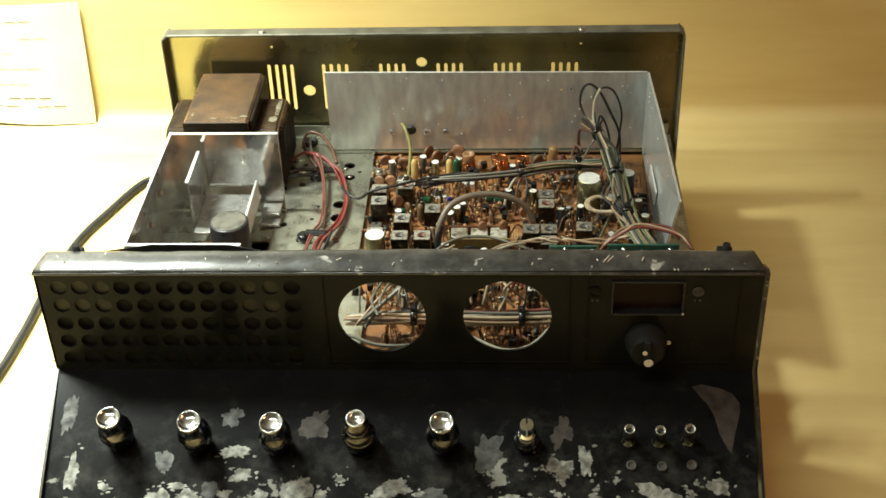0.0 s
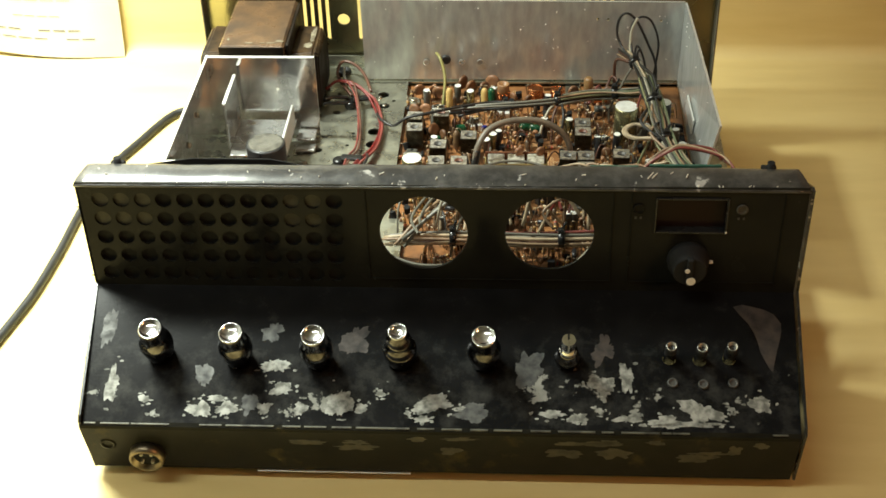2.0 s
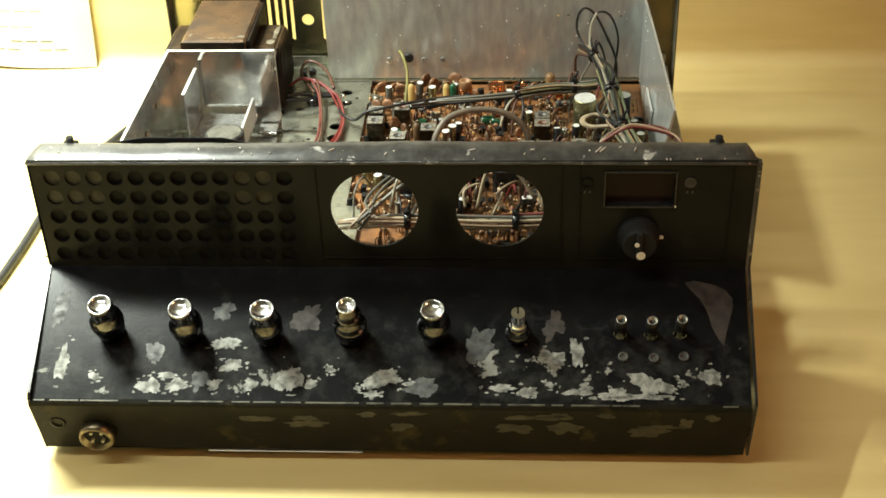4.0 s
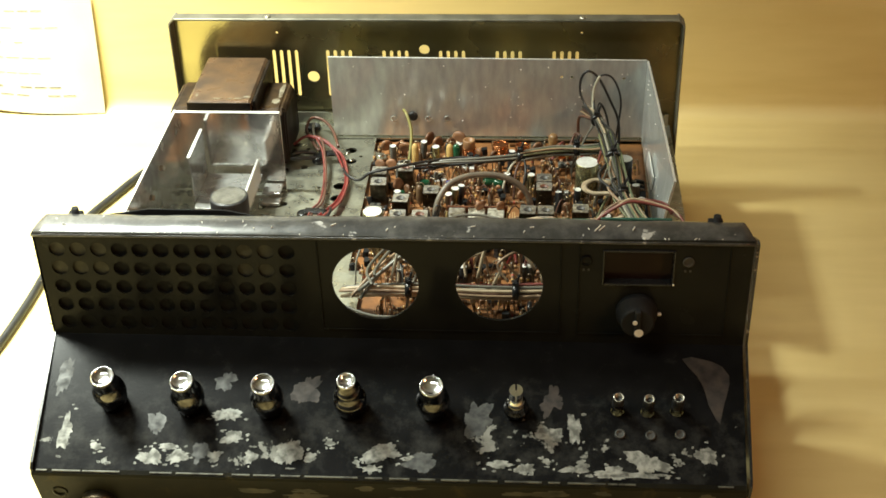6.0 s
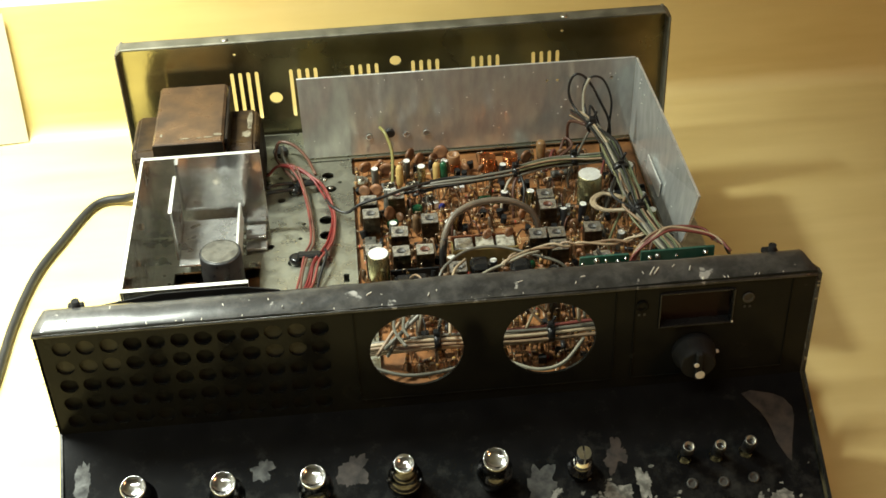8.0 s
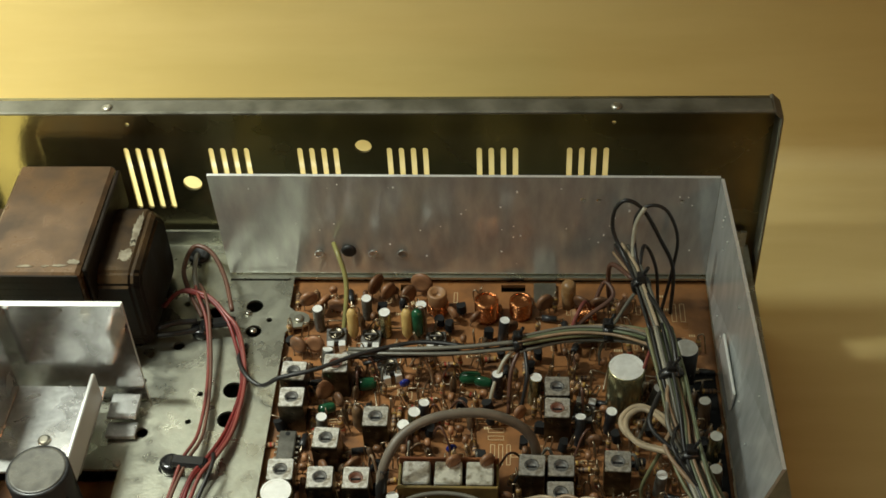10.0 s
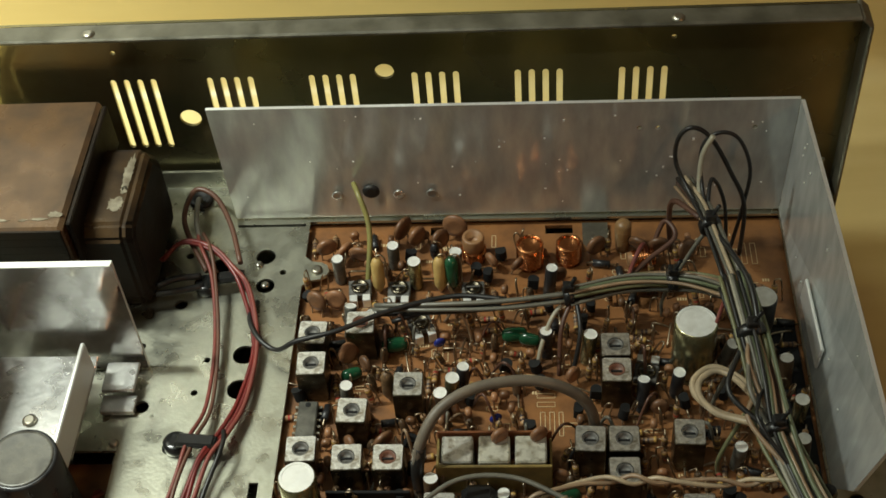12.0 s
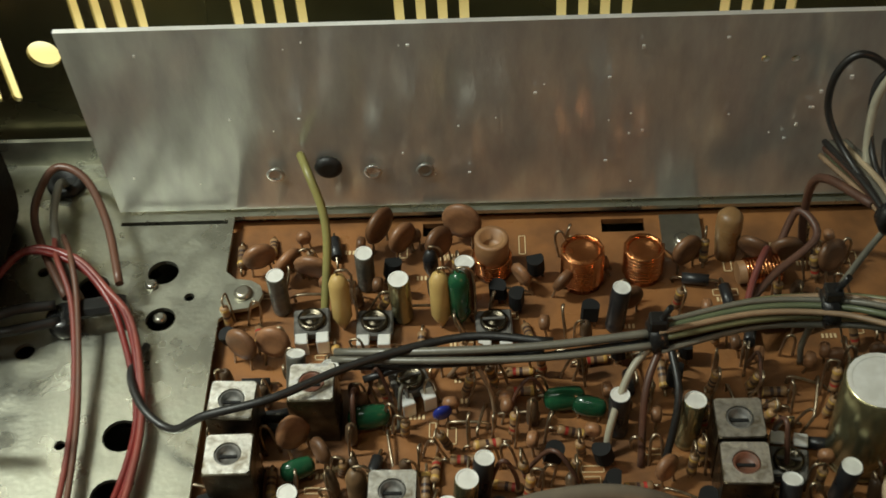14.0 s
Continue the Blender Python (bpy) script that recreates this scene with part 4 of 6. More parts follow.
def flake(x, q, w, h, seed, n=80):
    """Ragged outline of a spot where the paint has come off."""
    pts = []
    r = random.Random(seed)
    skew = r.uniform(-0.35, 0.35)
    for k in range(n):
        c, d = math.cos(2 * math.pi * k / n), math.sin(2 * math.pi * k / n)
        g = 0.90 + 0.60 * noise.noise(Vector((c * 0.9 + 7, d * 0.9, seed * 3.3))) + 0.40 * noise.noise(Vector((c * 2.1, d * 2.1 + 3, seed * 1.7))) + 0.20 * noise.noise(Vector((c * 6, d * 6, seed))) + 0.12 * noise.noise(Vector((c * 17, d * 17, seed)))
        pts.append((x + w * g * (c + skew * d), min(q * L + h * g * d, L - 0.0004)))
    return pts


PRIMER = mat("bare_primer", (0.27, 0.27, 0.24), (0.085, 0.085, 0.072), 0.7, 0.1, 260, 0.4, contrast=(0.38, 0.62))
PRIMER_DIM = mat("thin_worn_paint", (0.048, 0.048, 0.042), (0.010, 0.010, 0.009), 0.6, 0, 260, 0.3)
PRIMER_BROWN = mat("brown_primer", (0.032, 0.020, 0.013), (0.010, 0.007, 0.005), 0.7, 0, 200, 0.3)
BARE_L = ((-0.1534, 0.730, 0.0034, 0.0095), (-0.1369, 0.840, 0.0026, 0.0023), (-0.1089, 0.910, 0.0059, 0.0045), (-0.0969, 0.896, 0.0051, 0.0042), (-0.0794, 0.894, 0.0031, 0.0032),
           (-0.0716, 0.757, 0.0054, 0.0033), (-0.0615, 0.884, 0.0035, 0.0035), (-0.0754, 0.588, 0.0072, 0.0043), (-0.0443, 0.832, 0.0070, 0.0074), (-0.0330, 0.879, 0.0035, 0.0029),
           (-0.0242, 0.775, 0.0025, 0.0020), (-0.1315, 0.938, 0.0020, 0.0013), (-0.1022, 0.826, 0.0057, 0.0016))
BARE_R = ((0.0008, 0.835, 0.0086, 0.0051), (-0.0040, 0.951, 0.0039, 0.0026), (-0.0107, 0.910, 0.0019, 0.0018), (0.0134, 0.866, 0.0022, 0.0011), (0.0564, 0.897, 0.0070, 0.0025),
           (0.0683, 0.922, 0.0050, 0.0032), (0.0802, 0.680, 0.0066, 0.0046), (0.0916, 0.629, 0.0036, 0.0083), (0.0920, 0.913, 0.0074, 0.0028), (0.0782, 0.870, 0.0022, 0.0018),
           (0.1254, 0.861, 0.0093, 0.0061), (0.1088, 0.940, 0.0077, 0.0030), (0.1211, 0.953, 0.0130, 0.0014), (0.1527, 0.810, 0.0056, 0.0050), (0.1391, 0.848, 0.0019, 0.0014))
THIN = ((-0.1599, 0.326, 0.0036, 0.0104), (-0.0866, 0.875, 0.0042, 0.0051), (-0.1103, 0.670, 0.0043, 0.0066), (-0.0382, 0.401, 0.0066, 0.0072), (-0.0793, 0.345, 0.0058, 0.0060),
           (0.0447, 0.594, 0.0064, 0.0089), (0.0190, 0.895, 0.0070, 0.0050), (0.0815, 0.438, 0.0051, 0.0079), (0.1131, 0.677, 0.0025, 0.0022))
for k, (x, q, w, h) in enumerate(BARE_L + BARE_R):
    part("paint_flake", Solid().sheet(flake(x, q, w, h, k), [], -0.00012, A0 + NORM * 0.0001, (1, 0, 0), DOWN), PRIMER, control)
    r_ = random.Random(k)
    for m_ in range(5):
        a = r_.uniform(0, 6.28)
        s = Solid().sheet(flake(x + 1.4 * w * math.cos(a), min(0.96, q + 1.5 * h * math.sin(a) / L), r_.uniform(0.0004, 0.0014), r_.uniform(0.0003, 0.0009), k * 3 + m_, 14), [], -0.00012, A0 + NORM * 0.0001, (1, 0, 0), DOWN)
        part("paint_flake", s, PRIMER, control)
for k, (x, q, w, h) in enumerate(THIN):
    part("paint_flake", Solid().sheet(flake(x, q, w, h, k + 60), [], -0.00010, A0 + NORM * 0.00005, (1, 0, 0), DOWN), PRIMER_BROWN if k in (3, 7) else PRIMER_DIM, control, "thinly worn paint")
s = Solid().sheet([(0.1441, 0.113 * L), (0.1486, 0.096 * L), (0.1539, 0.113 * L), (0.1586, 0.130 * L), (0.1632, 0.164 * L), (0.1662, 0.232 * L), (0.1660, 0.295 * L), (0.1643, 0.374 * L), (0.1623, 0.461 * L), (0.1611, 0.522 * L), (0.1601, 0.579 * L), (0.1585, 0.555 * L), (0.1570, 0.506 * L), (0.1551, 0.441 * L), (0.1543, 0.366 * L), (0.1531, 0.308 * L), (0.1509, 0.241 * L), (0.1475, 0.182 * L)], [], -0.00012, A0 + NORM * 0.0001, (1, 0, 0), DOWN)
part("paint_flake", s, PRIMER_BROWN, control, "brown bare patch")

# microphone socket and plug hole on the bottom fold
fn = Vector((0, -0.984, -0.176)).normalized()
mic_at = Vector((-0.1368, -0.0800, 0.0200))
s = Solid().lathe([(0.0086, 0), (0.0086, 0.0030), (0.0080, 0.0055), (0.0068, 0.0055), (0.0066, 0.0015), (0.0004, 0.0015)], mic_at, fn, 32)
mic = part("microphone_socket", s, BRASS, front, "round tarnished four-pin microphone socket")
part("insert", Solid().lathe([(0.0066, 0), (0.0066, 0.0025)], mic_at, fn, 24), MATT_BLACK, mic)
for dx, dz in ((-0.0025, 0.0025), (0.0025, 0.0025), (-0.0025, -0.0022), (0.0025, -0.0022)):
    c = mic_at + Vector((dx, 0, dz))
    part("pin", Solid().cyl(c, c + fn * 0.0042, 0.0008), STEEL, mic)
s = Solid().lathe([(0.0038, 0), (0.0038, 0.0012), (0.0026, 0.0014), (0.0024, 0.0003)], (-0.1549, -0.0808, 0.0270), fn, 20)
part("jack_ring", s, BLACK_LIP, front)
s = Solid().box((-0.0860, -0.0770, 0.0055), (-0.0110, -0.0752, 0.0061), 0, 0.0002)
part("bare_edge", s, ALU_EDGE, front, "bright bare metal edge")
for x, z in ((-0.154, 0.1372), (0.158, 0.1372)):
    s = Solid().cyl((x, 0.004, FT - 0.006), (x, 0.004, FT + 0.004), 0.0018).box((x - 0.004, 0.003, FT - 0.002), (x + 0.003, 0.0075, FT + 0.0008), 0, 0.0005)
    part("clip", s, MATT_BLACK, front)

# ---------------------------------------------------------------- main circuit board
s = Solid().sheet(rect(-0.0330, 0.0120, 0.1400, 0.2190), [rect(0.0135, 0.2125, 0.0215, 0.2166), rect(0.0555, 0.2125, 0.0655, 0.2166)], 0.0016, (0, 0, BD), (1, 0, 0), (0, 1, 0))
board = part("circuit_board", s, [BOARD], radio, "orange-brown phenolic circuit board crowded with parts")
p = (0.0735, 0.2075, BD + 0.001)
part("fixing_lug", Solid().lathe([(0.0046, 0), (0.0046, 0.0008)], p, (0, 0, 1), 20).box((p[0] - 0.0046, p[1], p[2] + 0.0001), (p[0] + 0.0046, p[1] + 0.0085, p[2] + 0.0007)), STEEL, board, "grey fixing lug")
screw(board, (p[0], p[1], p[2] + 0.0008), (0, 0, 1))
screw(chassis, (-0.0262, 0.1930, CH), (0, 0, 1))
rnd = random.Random(21)
TAKEN = [(-0.0262, 0.1930, 0.0075), (0.0735, 0.2075, 0.006), (0.040, 0.2060, 0.005), (0.0565, 0.2060, 0.006), (0.0400, 0.1890, 0.004), (0.0640, 0.1880, 0.005)]


def take(x, y, r):
    TAKEN.append((x, y, r))


def put(name, me, x, y, turn=0.0, z=BD, tilt=0.0, lean=0.0, label=""):
    return part(name, me, None, board, label, pose(x, y, z, tilt, lean, turn))


# tuning cans
def can_mesh(core):
    s = Solid()
    h, w = 0.0148, 0.00450
    # side walls in the dark tin, so their shade is in the colour
    for a, b in ((0, -1), (0, 1), (1, -1), (1, 1)):
        lo, hi = [-w, -w, 0.0005], [w, w, h - 0.0004]
        lo[a], hi[a] = (b * w - 0.0002, b * w + 0.0002)
        s.box(lo, hi, 3)
    s.sheet([(-w + 0.0005, -w), (w - 0.0005, -w), (w, -w + 0.0005), (w, w - 0.0005), (w - 0.0005, w), (-w + 0.0005, w), (-w, w - 0.0005), (-w, -w + 0.0005)],
            [circle(0, 0, 0.0027, 20)], 0.0004, (0, 0, h), (1, 0, 0), (0, 1, 0))
    s.lathe([(0.0027, 0.004), (0.0027, h - 0.0005), (0.0025, h - 0.0002), (0.0021, h - 0.0003), (0.0019, h - 0.0013), (0.0003, h - 0.0013)], (0, 0, 0), (0, 0, 1), 20, slots=[1] * 6)
    s.box((-0.0017, -0.0003, h - 0.0014), (0.0017, 0.0003, h - 0.0009), 2)
    return s.mesh("tuning_can", [CAN, core, MATT_BLACK, DULL_SHADED_TIN])


CANS = [can_mesh(FERRITE), can_mesh(FERRITE_RED)]
for i, (x, y) in enumerate(((-0.0225, 0.1558), (-0.0217, 0.1429), (-0.0068, 0.1598), (0.0105, 0.1341), (-0.0068, 0.1240), (-0.0215, 0.1096), (-0.0070, 0.1065), (0.0058, 0.1064),
                            (0.0772, 0.1492), (0.0771, 0.1390), (0.0677, 0.1127), (0.0780, 0.1126), (0.0776, 0.1012), (0.0980, 0.1149), (0.0988, 0.0884), (0.0220, 0.0890),
                            (0.0188, 0.0648), (0.0303, 0.0647))):
    put("tuning_can", CANS[i in (2, 9, 7)], x, y, rnd.uniform(-3, 3), label="square metal tuning can")
    take(x, y, 0.0068)


# electrolytic capacitors
def cap_mesh(r, h, sleeve):
    s = Solid().lathe([(r * 0.96, 0.0004), (r, 0.0010), (r, 0.0018), (r * 0.93, 0.0024), (r, 0.0030), (r, h - 0.0006), (r * 0.93, h), (r * 0.80, h), (r * 0.79, h - 0.00015), (0.0002, h - 0.00010)],
                      (0, 0, 0), (0, 0, 1), 24, slots=[0, 0, 0, 0, 0, 0, 1, 1, 1, 1])
    s.s = [m == 0 for m in s.m]
    return s.mesh("capacitor", [sleeve, CAP_TOP])


put("capacitor", cap_mesh(0.0069, 0.0255, CAP_OLIVE), 0.1023, 0.1495, 40, label="large olive electrolytic capacitor with a pale end"); take(0.1023, 0.1495, 0.009)
put("capacitor", cap_mesh(0.0057, 0.0245, CAP_OLIVE), -0.0195, 0.0930, 40, label="olive electrolytic capacitor with a bright end"); take(-0.0195, 0.093, 0.008)
put("capacitor", cap_mesh(0.0046, 0.0200, CAP_BLACK), 0.1257, 0.1640, 0, label="black electrolytic capacitor"); take(0.1257, 0.164, 0.006)
SMALL = [cap_mesh(0.0021, 0.0125, CAP_GREY), cap_mesh(0.0021, 0.0130, CAP_BLACK), cap_mesh(0.0023, 0.0135, CAP_BROWN), cap_mesh(0.0024, 0.0140, CAP_OLIVE)]
for i, (x, y) in enumerate(((-0.0106, 0.1359), (0.0235, 0.1375), (0.0219, 0.1323), (0.0422, 0.0944), (0.1127, 0.1116), (0.1335, 0.1275), (0.1319, 0.1427), (0.0964, 0.1396),
                            (0.0012, 0.1974), (0.0098, 0.1879), (0.0234, 0.1916), (0.0562, 0.1838), (-0.0175, 0.1908), (0.0684, 0.1534), (0.0188, 0.0985), (0.0549, 0.1564),
                            (-0.0015, 0.0537), (-0.0141, 0.0800), (0.1330, 0.1130), (0.0330, 0.0560), (0.0700, 0.0600), (0.1130, 0.0720))):
    put("capacitor", SMALL[(i * 7) % 4], x, y, rnd.uniform(0, 360), tilt=rnd.uniform(-5, 5), lean=rnd.uniform(-5, 5), label="small electrolytic capacitor")
    take(x, y, 0.0036)


# disc ceramics
def disc_mesh(r, material):
    s = Solid().lathe([(r * 0.55, -0.0011), (r * 0.9, -0.0008), (r, 0), (r * 0.9, 0.0008), (r * 0.55, 0.0011)], (0, 0, r + 0.0028), (0, 1, 0), 18)
    for sg in (-1, 1):
        s.tube([(sg * r * 0.5, 0, r * 0.6 + 0.0028), (sg * r * 0.55, 0, 0)], 0.0003, 1, 5, 1)
    return s.mesh("ceramic_capacitor", [material, LEAD])


DISCS = [disc_mesh(0.0030, CERAMIC), disc_mesh(0.0040, CERAMIC), disc_mesh(0.0048, CERAMIC), disc_mesh(0.0018, CERAMIC)]
for i, (x, y, k) in enumerate(((-0.0233, 0.2020, 1), (-0.0178, 0.2010, 1), (-0.0096, 0.1995, 2), (0.0037, 0.2095, 2), (0.0094, 0.2060, 1), (0.0227, 0.2090, 2), (0.0188, 0.2035, 1),
                               (0.0372, 0.1957, 0), (0.0733, 0.2000, 1), (-0.0099, 0.1520, 1), (-0.0246, 0.1754, 1), (-0.0176, 0.1753, 1), (-0.0057, 0.1490, 0), (0.0442, 0.1943, 0),
                               (0.0600, 0.1875, 0), (0.0892, 0.2023, 1), (0.0951, 0.2008, 1), (-0.0087, 0.1170, 0), (0.0021, 0.1190, 1), (0.0156, 0.1020, 0), (0.0587, 0.1055, 0),
                               (0.0639, 0.1434, 0), (0.0906, 0.1300, 0), (0.1060, 0.1960, 1))):
    put("ceramic_capacitor", DISCS[k], x, y, rnd.uniform(-60, 60), tilt=rnd.uniform(-18, 18), label="brown disc capacitor")
    take(x, y, 0.0034)


# coils
def coil(x, y, r, h, turns, wire, former_h, lay=False, label="", core=None):
    s = Solid().lathe([(r * 0.93, 0), (r * 0.93, former_h - 0.0004), (r * 0.88, former_h), (r * 0.6, former_h), (r * 0.56, former_h - (0.0001 if core else 0.003)), (0.0003, former_h - (0.0001 if core else 0.003))], (0, 0, 0), (0, 0, 1), 18)
    pts = [(r * math.cos(a * math.pi / 6), r * math.sin(a * math.pi / 6), 0.0016 + h * a / (12.0 * turns)) for a in range(12 * turns + 1)]
    s.tube(pts, wire, 1, 6, 1)
    ob = put("coil", s.mesh("coil", [core or FORMER, COPPER]), x, y, rnd.uniform(0, 360), label=label or "copper-wire coil on a brown former")
    if lay:
        ob.matrix_basis = pose(x, y, BD + r + 0.0012, 0, 90, 8) @ Matrix.Translation((0, 0, -h / 2))
    take(x, y, 0.0085)


coil(0.0298, 0.2010, 0.0042, 0.0045, 6, 0.00040, 0.0115)
coil(0.0499, 0.1975, 0.0046, 0.0092, 13, 0.00040, 0.0104, core=COPPER)
coil(0.0636, 0.1990, 0.0042, 0.0078, 8, 0.00052, 0.0088, core=COPPER)
coil(0.0880, 0.1960, 0.0028, 0.0080, 10, 0.00042, 0.0082, True)
s = Solid().lathe([(0.0024, 0), (0.0027, 0.004), (0.0030, 0.009), (0.0029, 0.0125), (0.0020, 0.0138), (0.0004, 0.0140)], (0, 0, 0), (0, 0, 1), 18)
put("wax_coil", s.mesh("wax_coil", WAX), 0.0829, 0.2045, label="wax-dipped coil"); take(0.0829, 0.2045, 0.005)


# tubular capacitors standing up
def tubular(r, h, material):
    s = Solid().lathe([(0.0006, 0.0010), (r * 0.7, 0.0028), (r, 0.0045), (r, h - 0.0025), (r * 0.7, h - 0.0008), (0.0005, h)], (0, 0, 0), (0, 0, 1), 16)
    s.tube([(0, 0, 0), (0, 0, 0.002)], 0.0004, 1, 5, 1)
    s.tube([(0, 0, h), (0, 0, h + 0.0012), (r + 0.0008, 0, h - 0.0004), (r + 0.0010, 0, 0)], 0.00032, 1, 5, 3)
    return s.mesh("tubular_capacitor", [material, LEAD])


for x, y, r, h, m_, tl in ((-0.0032, 0.1850, 0.0022, 0.0165, YELLOW_TUBE, -6), (0.0185, 0.1850, 0.0022, 0.0165, YELLOW_TUBE, -6), (0.0226, 0.1855, 0.0024, 0.0165, GREEN_DIP, -4),
                           (0.0032, 0.1385, 0.0021, 0.0150, TAN_BODY, 0), (0.0160, 0.1990, 0.0017, 0.0100, CAP_BLACK, 0)):
    put("tubular_capacitor", tubular(r, h, m_), x, y, 0, tilt=tl, label="upright tubular capacitor")
    take(x, y, 0.003)


# trimmer resistors
s = Solid().box((-0.0040, -0.0030, 0.0012), (0.0040, 0.0042, 0.0036), 0, 0.0004)
s.lathe([(0.0030, 0.0036), (0.0030, 0.0046), (0.0022, 0.0048), (0.0020, 0.0042), (0.0010, 0.0042), (0.0008, 0.0048)], (0, 0.0005, 0), (0, 0, 1), 20, 2)
s.box((-0.0024, 0.0002, 0.0046), (0.0024, 0.0008, 0.0051), 0)
for dx in (-0.0037, 0.0009):
    s.box((dx, -0.0062, 0.0), (dx + 0.0028, -0.0056, 0.0040), 1, 0.0002)
    s.box((dx, -0.0062, 0.0036), (dx + 0.0028, -0.0032, 0.0043), 1, 0.0002)
TRIM = s.mesh("trimmer", [FERRITE, ALU_EDGE, DULL_SHADED_TIN])
for x, y, a in ((-0.0100, 0.1842, 5), (0.0039, 0.1834, 0), (0.0300, 0.1827, 3), (0.0876, 0.1467, 170), (0.0123, 0.1677, 20)):
    put("trimmer", TRIM, x, y, a, label="open trimmer resistor")
    take(x, y, 0.0055)
    take(x, y - 0.006, 0.0045)

# integrated circuit
s = Solid().box((-0.0032, -0.0090, 0.0010), (0.0032, 0.0090, 0.0044), 0, 0.0004)
s.lathe([(0.0009, 0), (0.0009, 0.0002)], (0, 0.0074, 0.0044), (0, 0, 1), 12, 2)
for sg in (-1, 1):
    for i in range(7):
        y = -0.0076 + 0.00254 * i
        s.box((sg * 0.0038 - 0.0007, y - 0.0005, 0.0), (sg * 0.0038 + 0.0007, y + 0.0005, 0.0028), 1, 0.0001)
IC = s.mesh("integrated_circuit", [CAP_GREY, STEEL, MATT_BLACK])
put("integrated_circuit", IC, -0.0230, 0.1262, 0, label="grey dual-in-line chip"); take(-0.0230, 0.1262, 0.0055); take(-0.023, 0.132, 0.005); take(-0.023, 0.120, 0.005)
put("integrated_circuit", IC, 0.0800, 0.0780, 90, label="dual-in-line chip"); take(0.080, 0.078, 0.009)

# filter tray with three cans
s = Solid()
s.box((0.0205, 0.1026, BD), (0.0560, 0.1036, BD + 0.0146), 0, 0.0003)
s.box((0.0205, 0.1150, BD), (0.0560, 0.1158, BD + 0.0150), 1, 0.0003)
s.box((0.0205, 0.1028, BD), (0.0213, 0.1150, BD + 0.0120), 0, 0.0003)
s.box((0.0552, 0.1028, BD), (0.0560, 0.1150, BD + 0.0120), 0, 0.0003)
tray = part("filter_tray", s, [FILTER_BODY, BOARD_DARK], board, "olive tray holding three filter cans")
for x, m_ in ((0.0270, CAN), (0.0383, WHITE_PLASTIC), (0.0495, WHITE_PLASTIC)):
    part("filter_can", Solid().box((x - 0.0048, 0.1042, BD), (x + 0.0048, 0.1140, BD + 0.0148), 0, 0.0005), m_, board, "small square filter can")
    take(x, 0.109, 0.009)
for x, y in ((0.0400, 0.1125), (0.0520, 0.1130)):
    put("ceramic_capacitor", DISCS[0], x, y, 30, z=BD + 0.011)
# black plastic blocks
for lo, hi in (((0.0285, 0.0870, BD), (0.0395, 0.0975, BD + 0.0150)), ((0.0490, 0.0800, BD), (0.0600, 0.0905, BD + 0.0175)), ((-0.0120, 0.0790, BD), (0.0065, 0.0880, BD + 0.0145))):
    part("black_block", Solid().box(lo, hi, 0, 0.0022), GLOSS_BLACK, board, "black plastic block")
    take((lo[0] + hi[0]) / 2, (lo[1] + hi[1]) / 2, 0.008)
s = Solid().box((-0.0135, 0.0975, BD), (0.0125, 0.0985, BD + 0.0085), 0, 0.0002)
part("screen_strip", s, MATT_BLACK, board, "black screening strip")


# dipped capacitors, transistors, resistors
def blob(r, material):
    s = Solid().lathe([(0.0004, -r * 0.42), (r * 0.6, -r * 0.36), (r * 0.95, -r * 0.12), (r * 0.95, r * 0.12), (r * 0.6, r * 0.36), (0.0004, r * 0.42)], (0, 0, r + 0.0020), (0, 1, 0), 16)
    for sg in (-1, 1):
        s.tube([(sg * r * 0.5, 0, r * 0.5 + 0.002), (sg * r * 0.5, 0, 0)], 0.0003, 1, 5, 1)
    return s.mesh("dipped_capacitor", [material, LEAD])


def oblong(l, r, material):
    s = Solid().lathe([(0.0004, -l), (r * 0.6, -l * 0.92), (r * 0.92, -l * 0.7), (r, -l * 0.2), (r * 0.96, l * 0.3), (r * 0.85, l * 0.75), (r * 0.5, l * 0.94), (0.0004, l)], (0, 0, 0), (1, 0, 0), 16)
    s.v = [(a, b * 0.75, c + r + 0.0012) for a, b, c in s.v]
    for sg in (-1, 1):
        s.tube([(sg * l * 0.6, 0, 0.0025), (sg * l * 0.6, 0, 0)], 0.0003, 1, 5, 1)
    return s.mesh("dipped_capacitor", [material, LEAD])


GREENS = [oblong(0.0044, 0.0029, GREEN_DIP), oblong(0.0036, 0.0025, GREEN_DIP)]
for i, (x, y) in enumerate(((0.0041, 0.1575), (-0.0095, 0.1455), (0.0444, 0.1612), (0.0491, 0.1595), (-0.0085, 0.0925), (-0.0013, 0.0915), (0.0610, 0.0970))):
    put("dipped_capacitor", GREENS[i % 2], x, y, rnd.uniform(-30, 30), tilt=-15, label="glossy green dipped capacitor")
    take(x, y, 0.004)
BLUE = blob(0.0022, BLUE_DIP)
for x, y in ((0.0191, 0.1590), (0.0383, 0.1278)):
    put("dipped_capacitor", BLUE, x, y, 20, label="small blue dipped capacitor")
    take(x, y, 0.003)
s = Solid()
arc = [(0.0023 * math.cos(a), 0.0023 * math.sin(a)) for a in [math.radians(-35 + 250 * i / 12) for i in range(13)]]
s.sheet([(a * 0.86, b * 0.86) for a, b in arc], [], 0.0042, (0, 0, 0.0068), (1, 0, 0), (0, 1, 0))
for dx in (-0.0013, 0, 0.0013):
    s.tube([(dx, 0, 0.0045), (dx, 0, 0)], 0.00028, 1, 5, 1)
TRANS = s.mesh("transistor", [MATT_BLACK, LEAD])


